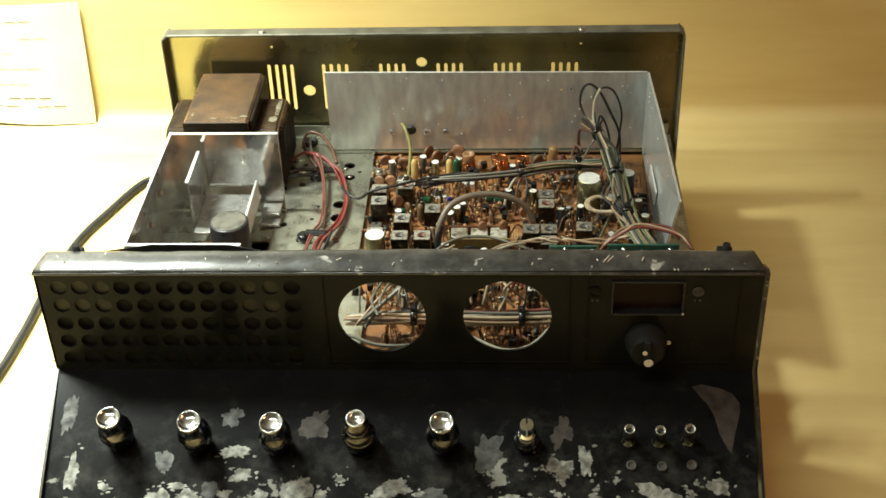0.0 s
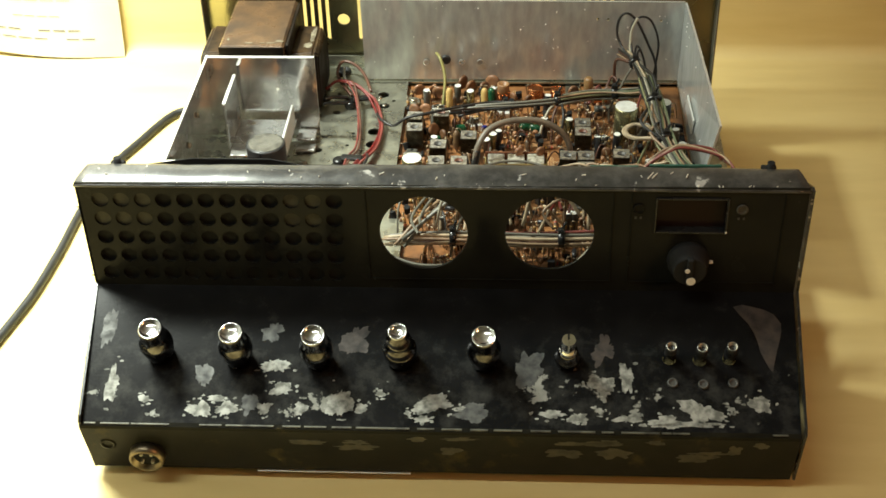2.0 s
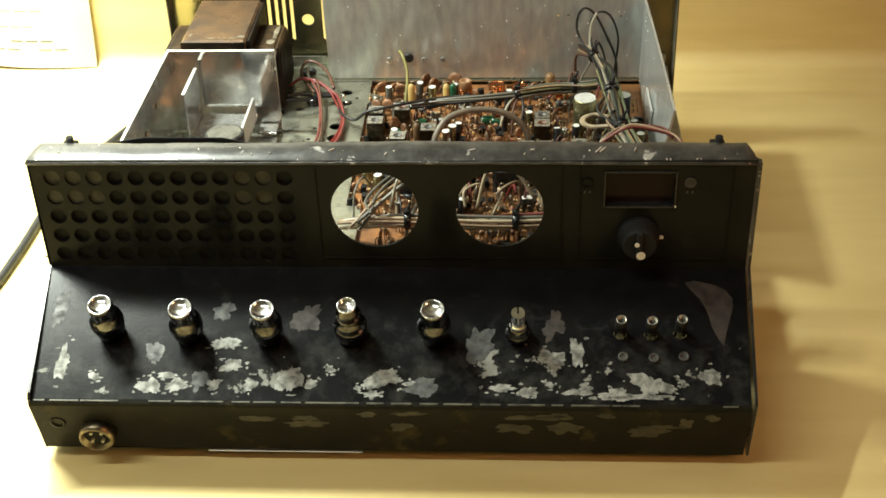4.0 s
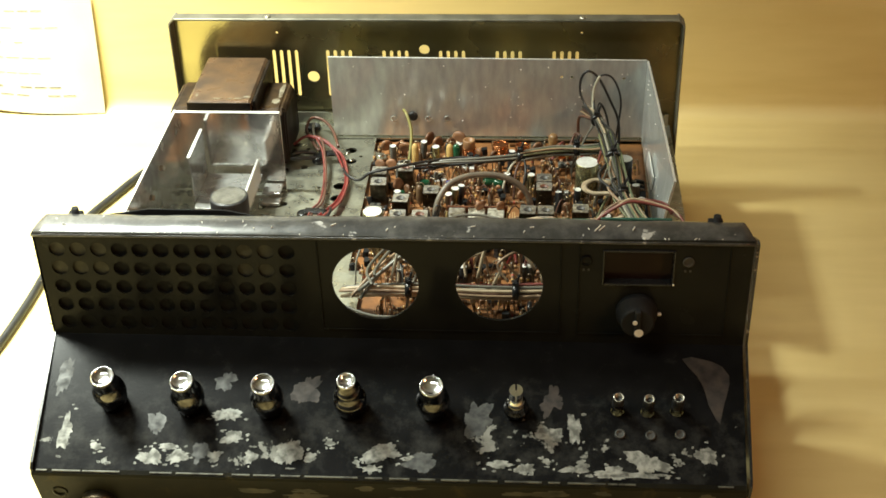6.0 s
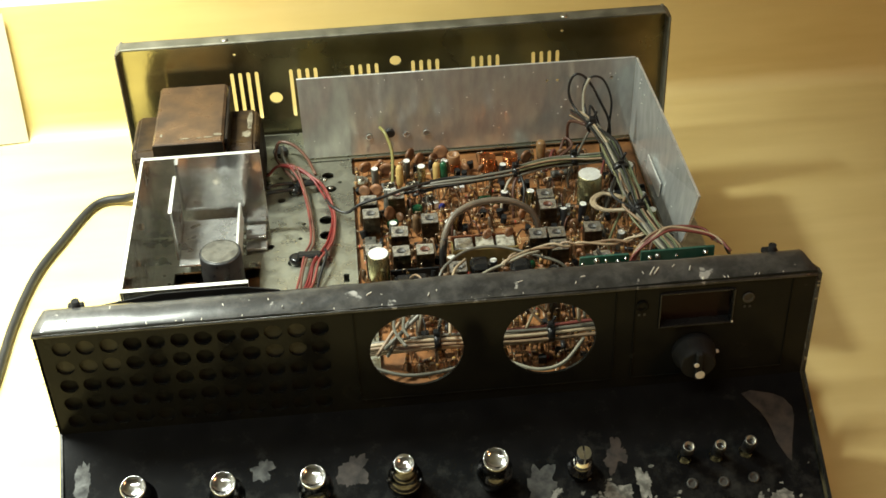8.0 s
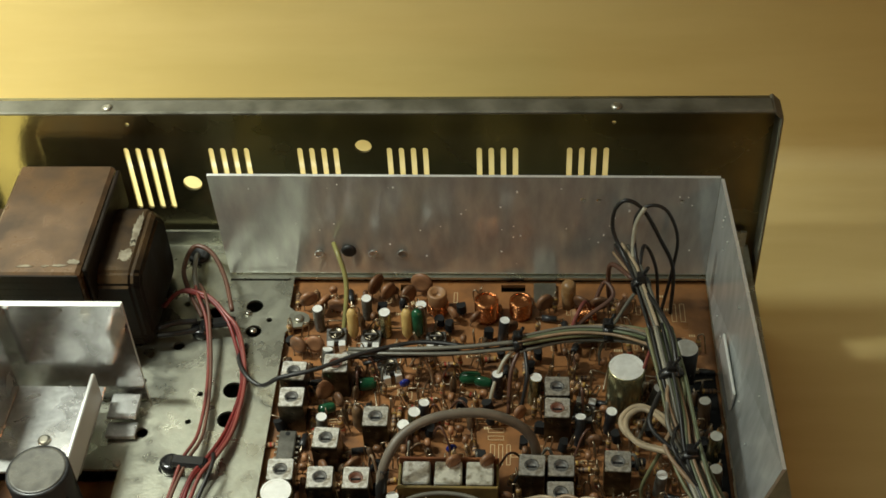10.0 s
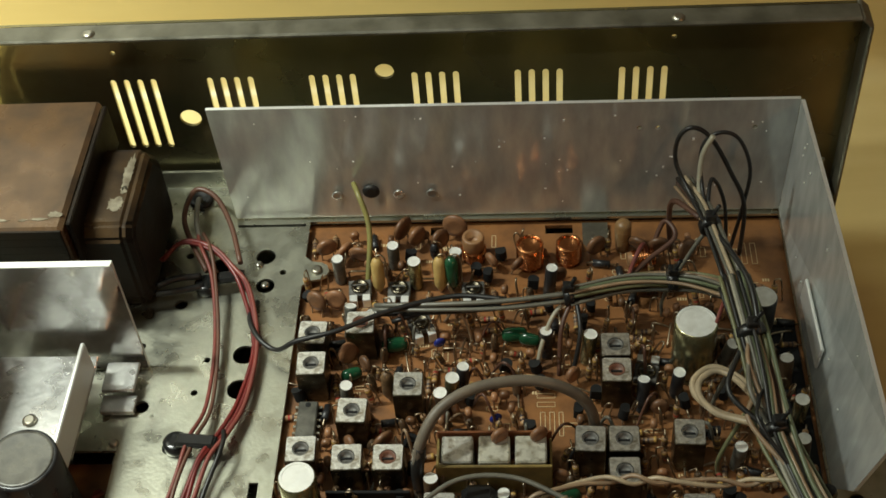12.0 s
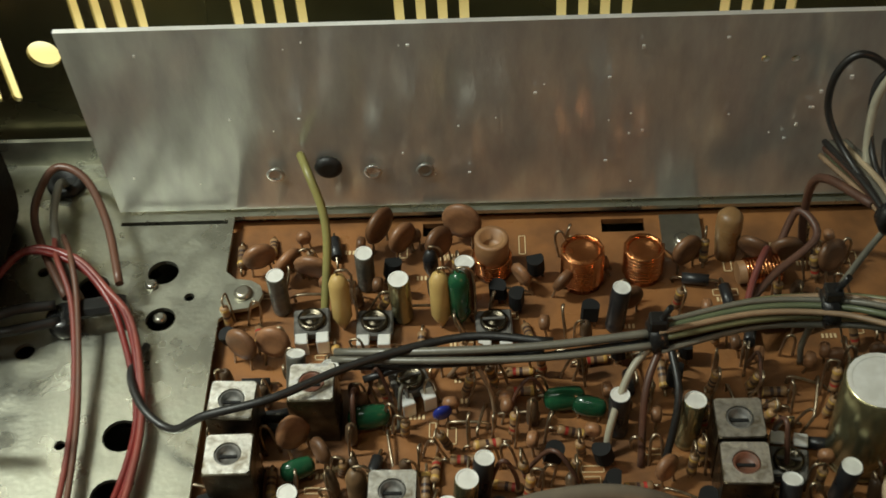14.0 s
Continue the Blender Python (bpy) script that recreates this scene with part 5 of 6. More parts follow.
def resistor(standing, band):
    s = Solid()
    r, l = 0.00105, 0.0062
    prof = [(r * 0.5, 0), (r, 0.0004), (r, 0.0012), (r * 0.92, 0.0015), (r * 0.92, 0.0022), (r * 0.92, 0.0029), (r * 0.92, 0.0036), (r * 0.92, 0.0047), (r, 0.0050), (r, l - 0.0004), (r * 0.5, l)]
    slots = [0, 0, 0, 2, 0, 3, 0, 0, 4, 0, 0]
    if standing:
        s.lathe(prof, (0, 0, 0.0016), (0, 0, 1), 10, slots=slots)
        s.tube([(0, 0, 0.0017), (0, 0, 0)], 0.0003, 1, 5, 1)
        s.tube([(0, 0, 0.0016 + l), (0, 0, 0.0095), (0.0012, 0, 0.0100), (0.0024, 0, 0.0088), (0.0025, 0, 0)], 0.0003, 1, 5, 3)
    else:
        s.lathe(prof, (-l / 2, 0, 0.0013), (1, 0, 0), 10, slots=slots)
        for sg in (-1, 1):
            s.tube([(sg * l / 2, 0, 0.0013), (sg * (l / 2 + 0.0015), 0, 0.0013), (sg * (l / 2 + 0.0018), 0, 0)], 0.0003, 1, 5, 2)
    return s.mesh("resistor", [TAN_BODY, LEAD, band, BAND_DARK, BAND_GOLD])


RES = [resistor(True, BAND_RED), resistor(True, BAND_DARK), resistor(False, BAND_RED), resistor(True, BAND_GOLD), resistor(False, BAND_DARK)]
s = Solid().lathe([(0.0013, -0.0030), (0.0013, 0.0030)], (0, 0, 0.0020), (1, 0, 0), 10).tube([(-0.0048, 0, 0), (-0.0048, 0, 0.002), (0.0048, 0, 0.002), (0.0048, 0, 0)], 0.00032, 1, 5, 2)
DIODE = s.mesh("diode", [CAP_BLACK, LEAD])
s = Solid().tube([(-0.004, 0, 0), (-0.0038, 0, 0.002), (0.0038, 0, 0.002), (0.004, 0, 0)], 0.00035, 0, 5, 3)
LINK = s.mesh("wire_link", [LEAD])
s = Solid().tube([(-0.0012, 0, 0), (-0.0010, 0, 0.0065), (0, 0.0004, 0.0082), (0.0012, 0, 0.0068), (0.0016, 0, 0)], 0.00033, 0, 5, 3)
LOOP = s.mesh("wire_link", [LEAD])
s = Solid().lathe([(0.0004, 0.0004), (0.0012, 0.0012), (0.0014, 0.0030), (0.0012, 0.0066), (0.0005, 0.0076)], (0, 0, 0), (0.1, 0, 1), 10).tube([(0.0008, 0, 0.0074), (0.0020, 0, 0.0080), (0.0028, 0, 0.0060), (0.0028, 0, 0)], 0.0003, 1, 5, 3)
MOULDED = s.mesh("resistor", [CAP_BROWN, LEAD])
KINDS = (("resistor", RES + [MOULDED], 0.0028), ("ceramic_capacitor", [DISCS[3]], 0.0026), ("transistor", [TRANS], 0.0034), ("capacitor", SMALL[:2], 0.0033), ("diode", [DIODE], 0.0034), ("wire_link", [LINK, LOOP, LOOP], 0.0022))
WEIGHT = (0.44, 0.13, 0.11, 0.010, 0.08, 0.23)
count = tries = 0
while count < 860 and tries < 24000:
    tries += 1
    x, y = rnd.uniform(-0.0285, 0.1360), rnd.uniform(0.0200, 0.2090)
    k = rnd.choices(range(6), WEIGHT)[0]
    name, meshes, r = KINDS[k]
    if y > 0.172 and rnd.random() < 0.45 or x > 0.108 and y > 0.185 or (0.050 < x < 0.064 and 0.118 < y < 0.142) or (x < -0.010 and y < 0.056):
        continue
    if any((x - a) ** 2 + (y - b) ** 2 < (0.62 * (r + c)) ** 2 for a, b, c in TAKEN):
        continue
    put(name, rnd.choice(meshes), x, y, rnd.choice((0, 90, 180, 270)) + rnd.uniform(-15, 15), tilt=rnd.gauss(0, 9), lean=rnd.gauss(0, 9))
    take(x, y, r)
    count += 1

# cream print on the board
s = Solid()


def outline_bar(x0, y0, x1, y1, w=0.0002):
    for a, b, c, d in ((x0, y0, x1, y0 + w), (x0, y1 - w, x1, y1), (x0, y0, x0 + w, y1), (x1 - w, y0, x1, y1)):
        s.box((a, b, BD + 0.0001), (c, d, BD + 0.00018))


for x0, y0, x1, y1 in ((0.0515, 0.1385, 0.0575, 0.1405), (0.0515, 0.1350, 0.0575, 0.1370), (0.0525, 0.1235, 0.0542, 0.1330), (0.0555, 0.1235, 0.0572, 0.1330), (0.0585, 0.1235, 0.0600, 0.1330),
                       (0.1245, 0.1960, 0.1265, 0.2060), (0.1280, 0.1960, 0.1300, 0.2060)):
    outline_bar(x0, y0, x1, y1)
for i in range(170):
    x, y = rnd.uniform(-0.028, 0.136), rnd.uniform(0.045, 0.211)
    if rnd.random() < 0.4:
        w, h = rnd.uniform(0.003, 0.006), rnd.uniform(0.0014, 0.002)
        if rnd.random() < 0.5:
            w, h = h, w
        outline_bar(x, y, x + w, y + h)
    else:
        for j in range(rnd.randint(2, 4)):
            s.box((x + j * 0.0009, y, BD + 0.0001), (x + j * 0.0009 + 0.0005, y + 0.0012, BD + 0.00018))
tagged(part("board_print", s, SILK, board, "cream printed outlines and marks"), kind="stuff")
part("relay_bar", Solid().lathe([(0.0022, 0), (0.0022, 0.013)], (0.086, 0.1830, BD + 0.004), (1, 0.1, 0), 14), CAP_GREY, board, "grey tubular part lying on the board")

# ---------------------------------------------------------------- small green boards behind the front panel
for x0, x1, y, z0, z1 in ((0.0755, 0.0992, 0.0310, 0.084, 0.1140), (0.1045, 0.1400, 0.0300, 0.080, 0.1155)):
    s = Solid().box((x0, y, z0), (x1, y + 0.0014, z1), 0, 0.0002)
    gb = part("green_board", s, GREEN_BOARD, radio, "small green circuit board, solder side out")
    spots = []
    for k in range(400):
        a, b = rnd.uniform(x0 + 0.0015, x1 - 0.0015), rnd.uniform(z0 + 0.004, z1 - 0.002)
        b = z1 - 0.003 - 0.0048 * round((z1 - 0.003 - b) / 0.0048) + rnd.uniform(-0.0009, 0.0009)
        if len(spots) < 34 and b < z1 - 0.0015 and all((a - c) ** 2 + (b - d) ** 2 > 0.0030 ** 2 for c, d in spots):
            spots.append((a, b))
            w = rnd.uniform(0.9, 1.9)
            part("solder_joint", Solid().lathe([(0.0010 * w, 0), (0.0009 * w, 0.0005), (0.0004, 0.0012 + 0.0008 * rnd.random())], (a, y, b), (rnd.uniform(-0.3, 0.3), -1, rnd.uniform(0, 0.5)), 8), SOLDER, gb)
    part("edge_strip", Solid().box((x0 + 0.003, y - 0.0020, z1 - 0.0150), (x1 - 0.012, y, z1 - 0.0135), 0, 0.0004), CAP_GREY, gb)
s = Solid().sheet([(0.076, 0.112), (0.110, 0.112), (0.104, 0.124), (0.098, 0.129), (0.078, 0.129)], [], 0.0006, (0, 0.0065, 0), (1, 0, 0), (0, 0, 1))
part("black_flap", s, MATT_BLACK, radio, "black insulating sheet behind the top edge")
s = Solid().sheet([(-0.145, 0.118), (-0.055, 0.118), (-0.065, 0.129), (-0.080, 0.1322), (-0.118, 0.1324), (-0.145, 0.128)], [], 0.0006, (0, 0.0065, 0), (1, 0, 0), (0, 0, 1))
part("black_flap", s, MATT_BLACK, radio, "black insulating sheet behind the top edge")

# ---------------------------------------------------------------- wiring
def wire(pts, r, material, label="", name="wire", jitter=0.0, seg=7):
    p = [Vector(q) + Vector((rnd.uniform(-1, 1), rnd.uniform(-1, 1), rnd.uniform(-0.6, 0.6))) * jitter for q in pts]
    return part(name, Solid().tube(p, r, 0, seg, 6), material, radio, label)


def bundle(pts, spread, cores, r, label):
    """Several insulated wires side by side along one path."""
    path = [Vector(q) for q in pts]
    n = len(cores)
    for i, m_ in enumerate(cores):
        a0 = 2 * math.pi * i / max(1, n)
        rad = spread * (0.35 + 0.65 * ((i * 5) % n) / n)
        out = []
        for k, p in enumerate(path):
            d = (path[min(k + 1, len(path) - 1)] - path[max(k - 1, 0)]).normalized()
            u = d.orthogonal().normalized()
            u = (Vector((0, 0, 1)) - d * d.z).normalized()
            w = d.cross(u)
            a = a0 + 0.25 * k
            loose = 1.0 + 0.5 * rnd.random()
            out.append(p + (u * math.cos(a) + w * math.sin(a)) * rad * loose)
        part("wire", Solid().tube(out, r * rnd.uniform(0.85, 1.1), 0, 6, 6), m_, radio, label)


def cable_tie(p, d, r):
    p, d = Vector(p), Vector(d).normalized()
    s = Solid().lathe([(r * 0.8, -0.0018), (r, -0.0014), (r, 0.0014), (r * 0.8, 0.0018)], p, d, 18)
    u = d.orthogonal().normalized()
    s.box(p + Vector((-0.0018, -0.0016, r * 0.7)), p + Vector((0.0018, 0.0018, r * 0.7 + 0.0034)), 0, 0.0004)
    s.cyl(p + Vector((0, 0, r)), p + Vector((0.002, -0.001, r + 0.0065)), 0.0007, 0, 6)
    return part("cable_tie", s, GLOSS_BLACK, radio, "black nylon cable tie")


# main loom along the shield side
loom = [(0.1020, 0.2060, 0.086), (0.1065, 0.1900, 0.0905), (0.1085, 0.1790, 0.0925), (0.1130, 0.1550, 0.0935), (0.1163, 0.1345, 0.0915), (0.1190, 0.1180, 0.0880), (0.1208, 0.1035, 0.0850),
        (0.1262, 0.0860, 0.0830), (0.1315, 0.0700, 0.0830), (0.1325, 0.0550, 0.0860)]
bundle(loom[:4], 0.0027, [W_GREY, W_BLACK, W_BROWN, W_TAN, W_GREEN, W_WHITE, W_OLIVE, W_GREY, W_CREAM], 0.0007, "insulated loom wire")
bundle(loom[3:], 0.0042, [W_GREEN, W_GREY, W_WHITE, W_BLACK, W_OLIVE, W_CREAM, W_BROWN, W_GREY, W_GREEN, W_BLACK, W_WHITE, W_OLIVE, W_TAN, W_PINK, W_GREEN, W_GREY, W_BROWN, W_CREAM, W_OLIVE, W_GREEN, W_GREY, W_TAN, W_GREEN, W_BLACK], 0.00072, "insulated loom wire")
cable_tie((0.1085, 0.1790, 0.0925), (0.03, -0.24, 0), 0.0038)
cable_tie((0.1163, 0.1345, 0.0915), (0.035, -0.20, -0.02), 0.0052)
cable_tie((0.1208, 0.1035, 0.0850), (0.04, -0.20, -0.03), 0.0054)
for i in range(7):
    k = rnd.randint(1, 6)
    a, b = Vector(loom[k]), Vector(loom[min(k + 2, 9)])
    off = Vector((rnd.uniform(-0.012, 0.008), rnd.uniform(-0.006, 0.006), rnd.uniform(-0.006, 0.008)))
    wire([a, a.lerp(b, 0.3) + off * 0.7, a.lerp(b, 0.6) + off, b + off * rnd.uniform(-0.3, 0.6)], rnd.uniform(0.0006, 0.0009), rnd.choice((W_BLACK, W_BROWN, W_OLIVE, W_GREY, W_BLACK, W_TAN)))
for i in range(9):
    k = rnd.randint(2, 7)
    a = Vector(loom[k])
    e = Vector((a.x + rnd.choice((-1, 1)) * rnd.uniform(0.008, 0.016), a.y + rnd.uniform(-0.014, 0.010), BD))
    wire([a, a.lerp(e, 0.4) + Vector((0, 0, 0.006)), e + Vector((0, 0, 0.010)), e], 0.0007, rnd.choice((W_BLACK, W_BROWN, W_PINK, W_GREY, W_OLIVE)))
# branch loom across the board
branch = [(0.1130, 0.1570, 0.0860), (0.1060, 0.1650, 0.0800), (0.0965, 0.1690, 0.0775), (0.0813, 0.1695, 0.0760), (0.0625, 0.1655, 0.0745), (0.0402, 0.1640, 0.0725), (0.0177, 0.1650, 0.0700), (-0.0030, 0.1690, 0.0650)]
bundle(branch[:5], 0.0030, [W_GREY, W_TAN, W_OLIVE, W_GREY, W_BLACK, W_CREAM, W_BROWN, W_GREY, W_BLACK, W_OLIVE, W_TAN, W_GREEN, W_GREY], 0.00072, "insulated loom wire")
bundle(branch[4:], 0.0022, [W_GREY, W_BROWN, W_BLACK, W_GREY], 0.0008, "insulated loom wire")
cable_tie(branch[2], (0.15, 0.0, 0.02), 0.0040)
cable_tie(branch[4], (0.2, 0.03, 0.02), 0.0034)
for q, m_ in (([(0.0625, 0.1655, 0.0735), (0.0570, 0.1600, 0.070), (0.0530, 0.1530, 0.062), (0.0520, 0.1500, BD)], W_WHITE), ([(0.0640, 0.1655, 0.0735), (0.0600, 0.1570, 0.068), (0.0590, 0.1480, BD)], W_BROWN),
              ([(0.0650, 0.1650, 0.0735), (0.0660, 0.1540, 0.069), (0.0630, 0.1460, BD)], W_BLACK), ([(0.0400, 0.1640, 0.0720), (0.0200, 0.1670, 0.067), (0.0030, 0.1640, 0.064)], W_BLACK)):
    wire(q, 0.0008, m_)
# long thin dark lead to the left grommet
wire([(-0.0455, 0.1780, 0.0590), (-0.0463, 0.1677, 0.0630), (-0.0420, 0.1580, 0.0640), (-0.0350, 0.1525, 0.0640), (-0.0270, 0.1515, 0.0700), (-0.0135, 0.1540, 0.0720), (0.0031, 0.1630, 0.0710), (0.0241, 0.1690, 0.0710), (0.0420, 0.1665, 0.0720)], 0.0009, W_BLACK, "thin black lead")
# wire loops standing up by the shield
wire([(0.1085, 0.1790, 0.0920), (0.1030, 0.1960, 0.0920), (0.0990, 0.2030, 0.0985), (0.0993, 0.2040, 0.1080), (0.1035, 0.2040, 0.1128), (0.1100, 0.2040, 0.1080), (0.1175, 0.2030, 0.0935), (0.1235, 0.2020, 0.0780), (0.1240, 0.2010, BD)], 0.0008, W_BLACK, "black wire loop")
wire([(0.1090, 0.1790, 0.0930), (0.1075, 0.1960, 0.0930), (0.1072, 0.2030, 0.1045), (0.1122, 0.2040, 0.1102), (0.1190, 0.2040, 0.1075), (0.1240, 0.2035, 0.0945), (0.1235, 0.2030, 0.0790), (0.1205, 0.2020, BD)], 0.0007, W_BLACK, "black wire loop")
wire([(0.1080, 0.1800, 0.0925), (0.1068, 0.1950, 0.0900), (0.1072, 0.2010, 0.1020), (0.1105, 0.2030, 0.1100)], 0.0009, W_WHITE)
wire([(0.1080, 0.1840, 0.0900), (0.1110, 0.2000, 0.0930), (0.1165, 0.2010, 0.0800), (0.1190, 0.1990, BD)], 0.0007, W_BLACK)
wire([(0.1060, 0.1850, 0.0900), (0.0990, 0.1990, 0.0840), (0.0985, 0.2030, 0.0700), (0.1000, 0.2030, BD)], 0.0010, W_BROWN)
wire([(0.0930, 0.1990, 0.0620), (0.0970, 0.2030, 0.0700), (0.1000, 0.1960, 0.0690), (0.0900, 0.1880, 0.0660), (0.0800, 0.1760, 0.0660)], 0.0009, W_BROWN)
wire([(0.0820, 0.1760, 0.0660), (0.0850, 0.1850, 0.0680), (0.0890, 0.1930, 0.0690), (0.0920, 0.1990, BD)], 0.0008, W_PINK)
# cream loop
wire([(0.1208, 0.1050, 0.0850), (0.1130, 0.1100, 0.0820), (0.1057, 0.1150, 0.0790), (0.1000, 0.1225, 0.0770), (0.1000, 0.1290, 0.0770), (0.1060, 0.1330, 0.0775), (0.1130, 0.1280, 0.0790), (0.1165, 0.1190, 0.0830), (0.1195, 0.1080, 0.0850)], 0.0011, W_CREAM, "cream wire loop")
wire([(0.1208, 0.1040, 0.0860), (0.1120, 0.1090, 0.0830), (0.1050, 0.1140, 0.0800), (0.1010, 0.1215, 0.0780), (0.1015, 0.1275, 0.0780), (0.1065, 0.1305, 0.0790), (0.1115, 0.1270, 0.0800), (0.1160, 0.1160, 0.0850)], 0.0011, W_CREAM, "cream wire loop")
# taupe coaxial arch
wire([(0.0150, 0.1010, BD), (0.0150, 0.1020, 0.0680), (0.0165, 0.1050, 0.0780), (0.0220, 0.1120, 0.0850), (0.0320, 0.1180, 0.0875), (0.0450, 0.1215, 0.0870), (0.0560, 0.1225, 0.0840), (0.0650, 0.1225, 0.0770), (0.0690, 0.1215, 0.0680), (0.0695, 0.1210, BD)], 0.0018, W_TAUPE, "thick taupe coaxial cable arching over the board", seg=10)
wire([(0.0152, 0.1010, 0.0600), (0.0151, 0.1020, 0.0690), (0.0163, 0.1046, 0.0770)], 0.0021, W_BLACK, "black sleeve", "sleeve")
# twisted pair and grey lead in front
tw = [(0.0444, 0.0830, 0.0720), (0.0520, 0.0900, 0.0725), (0.0650, 0.0945, 0.0730), (0.0777, 0.0950, 0.0735), (0.0900, 0.0945, 0.0735), (0.1024, 0.0940, 0.0735), (0.1120, 0.0935, 0.0740), (0.1220, 0.0925, 0.0790)]
path = smooth_path(tw, 6)
for sg in (0, math.pi):
    pts = [p + Vector((0, math.cos(sg + i * 0.55 + math.sin(i * 0.31)), math.sin(sg + i * 0.55 + math.sin(i * 0.31)))) * (0.0009 + 0.0004 * math.sin(i * 0.43)) for i, p in enumerate(path)]
    part("wire", Solid().tube(pts, 0.00075, 0, 6, 2), W_TAN if sg else W_CREAM, radio, "cream twisted wire")
wire([(0.0100, 0.0760, 0.0700), (0.0147, 0.0832, 0.0745), (0.0276, 0.0935, 0.0760), (0.0444, 0.0944, 0.0760), (0.0609, 0.0869, 0.0750), (0.0754, 0.0810, 0.0720), (0.0850, 0.0780, 0.0600)], 0.0008, W_GREY, "grey lead")
# leads fanning from the board to the front panel
for q, m_ in (([(-0.0040, 0.0690, 0.0760), (-0.0114, 0.0480, 0.0800), (-0.0150, 0.0250, 0.0850), (-0.0100, 0.0060, 0.0900)], W_GREY),
              ([(0.0013, 0.0700, 0.0760), (-0.0060, 0.0480, 0.0810), (-0.0100, 0.0250, 0.0860), (-0.0080, 0.0060, 0.0950)], W_GREY),
              ([(0.0257, 0.0829, 0.0780), (0.0186, 0.0710, 0.0800), (0.0142, 0.0460, 0.0810), (0.0120, 0.0250, 0.0780)], W_CREAM),
              ([(0.0640, 0.0850, 0.0780), (0.0560, 0.0800, 0.0810), (0.0470, 0.0754, 0.0800), (0.0306, 0.0660, 0.0800), (0.0211, 0.0438, 0.0810), (0.0180, 0.0250, 0.0800)], W_WHITE),
              ([(0.0600, 0.0860, 0.0790), (0.0500, 0.0790, 0.0800), (0.0440, 0.0740, 0.0810)], W_CREAM),
              ([(0.0310, 0.0620, 0.0680), (0.0330, 0.0540, 0.0780), (0.0290, 0.0400, 0.0800)], W_CREAM),
              ([(0.0345, 0.0620, 0.0680), (0.0360, 0.0540, 0.0770), (0.0330, 0.0400, 0.0800)], W_CREAM),
              ([(0.0080, 0.0760, 0.0660), (0.0140, 0.0700, 0.0740), (0.0160, 0.0560, 0.0760), (0.0170, 0.0400, 0.0740)], W_PINK),
              ([(0.0560, 0.0600, 0.0640), (0.0600, 0.0560, 0.0760), (0.0620, 0.0420, 0.0800)], W_RED),
              ([(0.0660, 0.0600, 0.0640), (0.0680, 0.0540, 0.0760), (0.0690, 0.0420, 0.0800)], W_PINK),
              ([(0.0980, 0.0830, 0.0700), (0.0920, 0.0700, 0.0880), (0.0900, 0.0520, 0.0990), (0.0895, 0.0340, 0.1050)], W_BLACK),
              ([(0.1000, 0.0800, 0.0700), (0.0860, 0.0620, 0.0900), (0.0830, 0.0460, 0.1040), (0.0830, 0.0330, 0.1130)], W_BLACK)):
    wire(q, 0.00078, m_, jitter=0.0006)
for i in range(11):
    x, y = rnd.uniform(-0.018, 0.072), rnd.uniform(0.060, 0.090)
    dx, dy = rnd.uniform(-0.016, 0.016), rnd.uniform(-0.030, -0.012)
    wire([(x, y, BD), (x + dx * 0.1, y + dy * 0.1, BD + 0.009), (x + dx * 0.5, y + dy * 0.5, BD + rnd.uniform(0.013, 0.022)), (x + dx, y + dy, BD + rnd.uniform(0.010, 0.020)), (x + dx * 1.1, y + dy * 1.3, BD + 0.006)],
         rnd.uniform(0.0005, 0.0008), rnd.choice((W_TAN, W_BROWN, W_CREAM, W_BLACK, W_GREY, W_BROWN, W_PINK)))
for i in range(26):
    x, y = rnd.uniform(0.0, 0.120), rnd.uniform(0.095, 0.165)
    a, l = rnd.uniform(0, 6.28), rnd.uniform(0.006, 0.014)
    wire([(x, y, BD), (x + 0.1 * l * math.cos(a), y + 0.1 * l * math.sin(a), BD + 0.007), (x + 0.5 * l * math.cos(a), y + 0.5 * l * math.sin(a), BD + rnd.uniform(0.009, 0.013)), (x + l * math.cos(a), y + l * math.sin(a), BD)],
         rnd.uniform(0.0004, 0.0006), rnd.choice((W_TAN, W_BROWN, W_BLACK, W_GREY, W_BROWN)))
# flat black sheet added in place of the shaded gap along the shield
part("dark_gap_sheet", Solid().box((0.1275, 0.0930, BD + 0.0002), (0.1386, 0.1700, BD + 0.0008), 0, 0.0002), MATT_BLACK, board, "black sheet standing in for the dark gap beside the shield")
part("insulating_sleeve", Solid().lathe([(0.0020, 0), (0.0026, 0.003), (0.0027, 0.013), (0.0015, 0.016)], (0.1335, 0.0920, BD + 0.010), (0.05, -0.3, 1), 12), GLOSS_BLACK, radio, "black sleeved joint")
# red and cream arch over the green board
for k, m_ in enumerate((W_PINK, W_TAN, W_PINK, W_CREAM, W_PINK)):
    o = 0.0012 * k
    wire([(0.1000 - 0.5 * o, 0.0300, 0.0960), (0.1035 - 0.5 * o, 0.0350, 0.1090 + 0.3 * o), (0.1120, 0.0420 - o, 0.1165 + 0.4 * o), (0.1225, 0.0440 - o, 0.1185 + 0.4 * o), (0.1350 + o, 0.0400 - o, 0.1180), (0.1410 + 1.2 * o, 0.0350 - 2 * o, 0.1160)], 0.0007, m_, "loose coloured lead over the green board", jitter=0.0012)
wire([(0.1450, 0.0300, 0.1150), (0.1490, 0.0330, 0.1050), (0.1490, 0.0350, 0.0900), (0.1460, 0.0280, 0.0850)], 0.0009, W_BLACK)
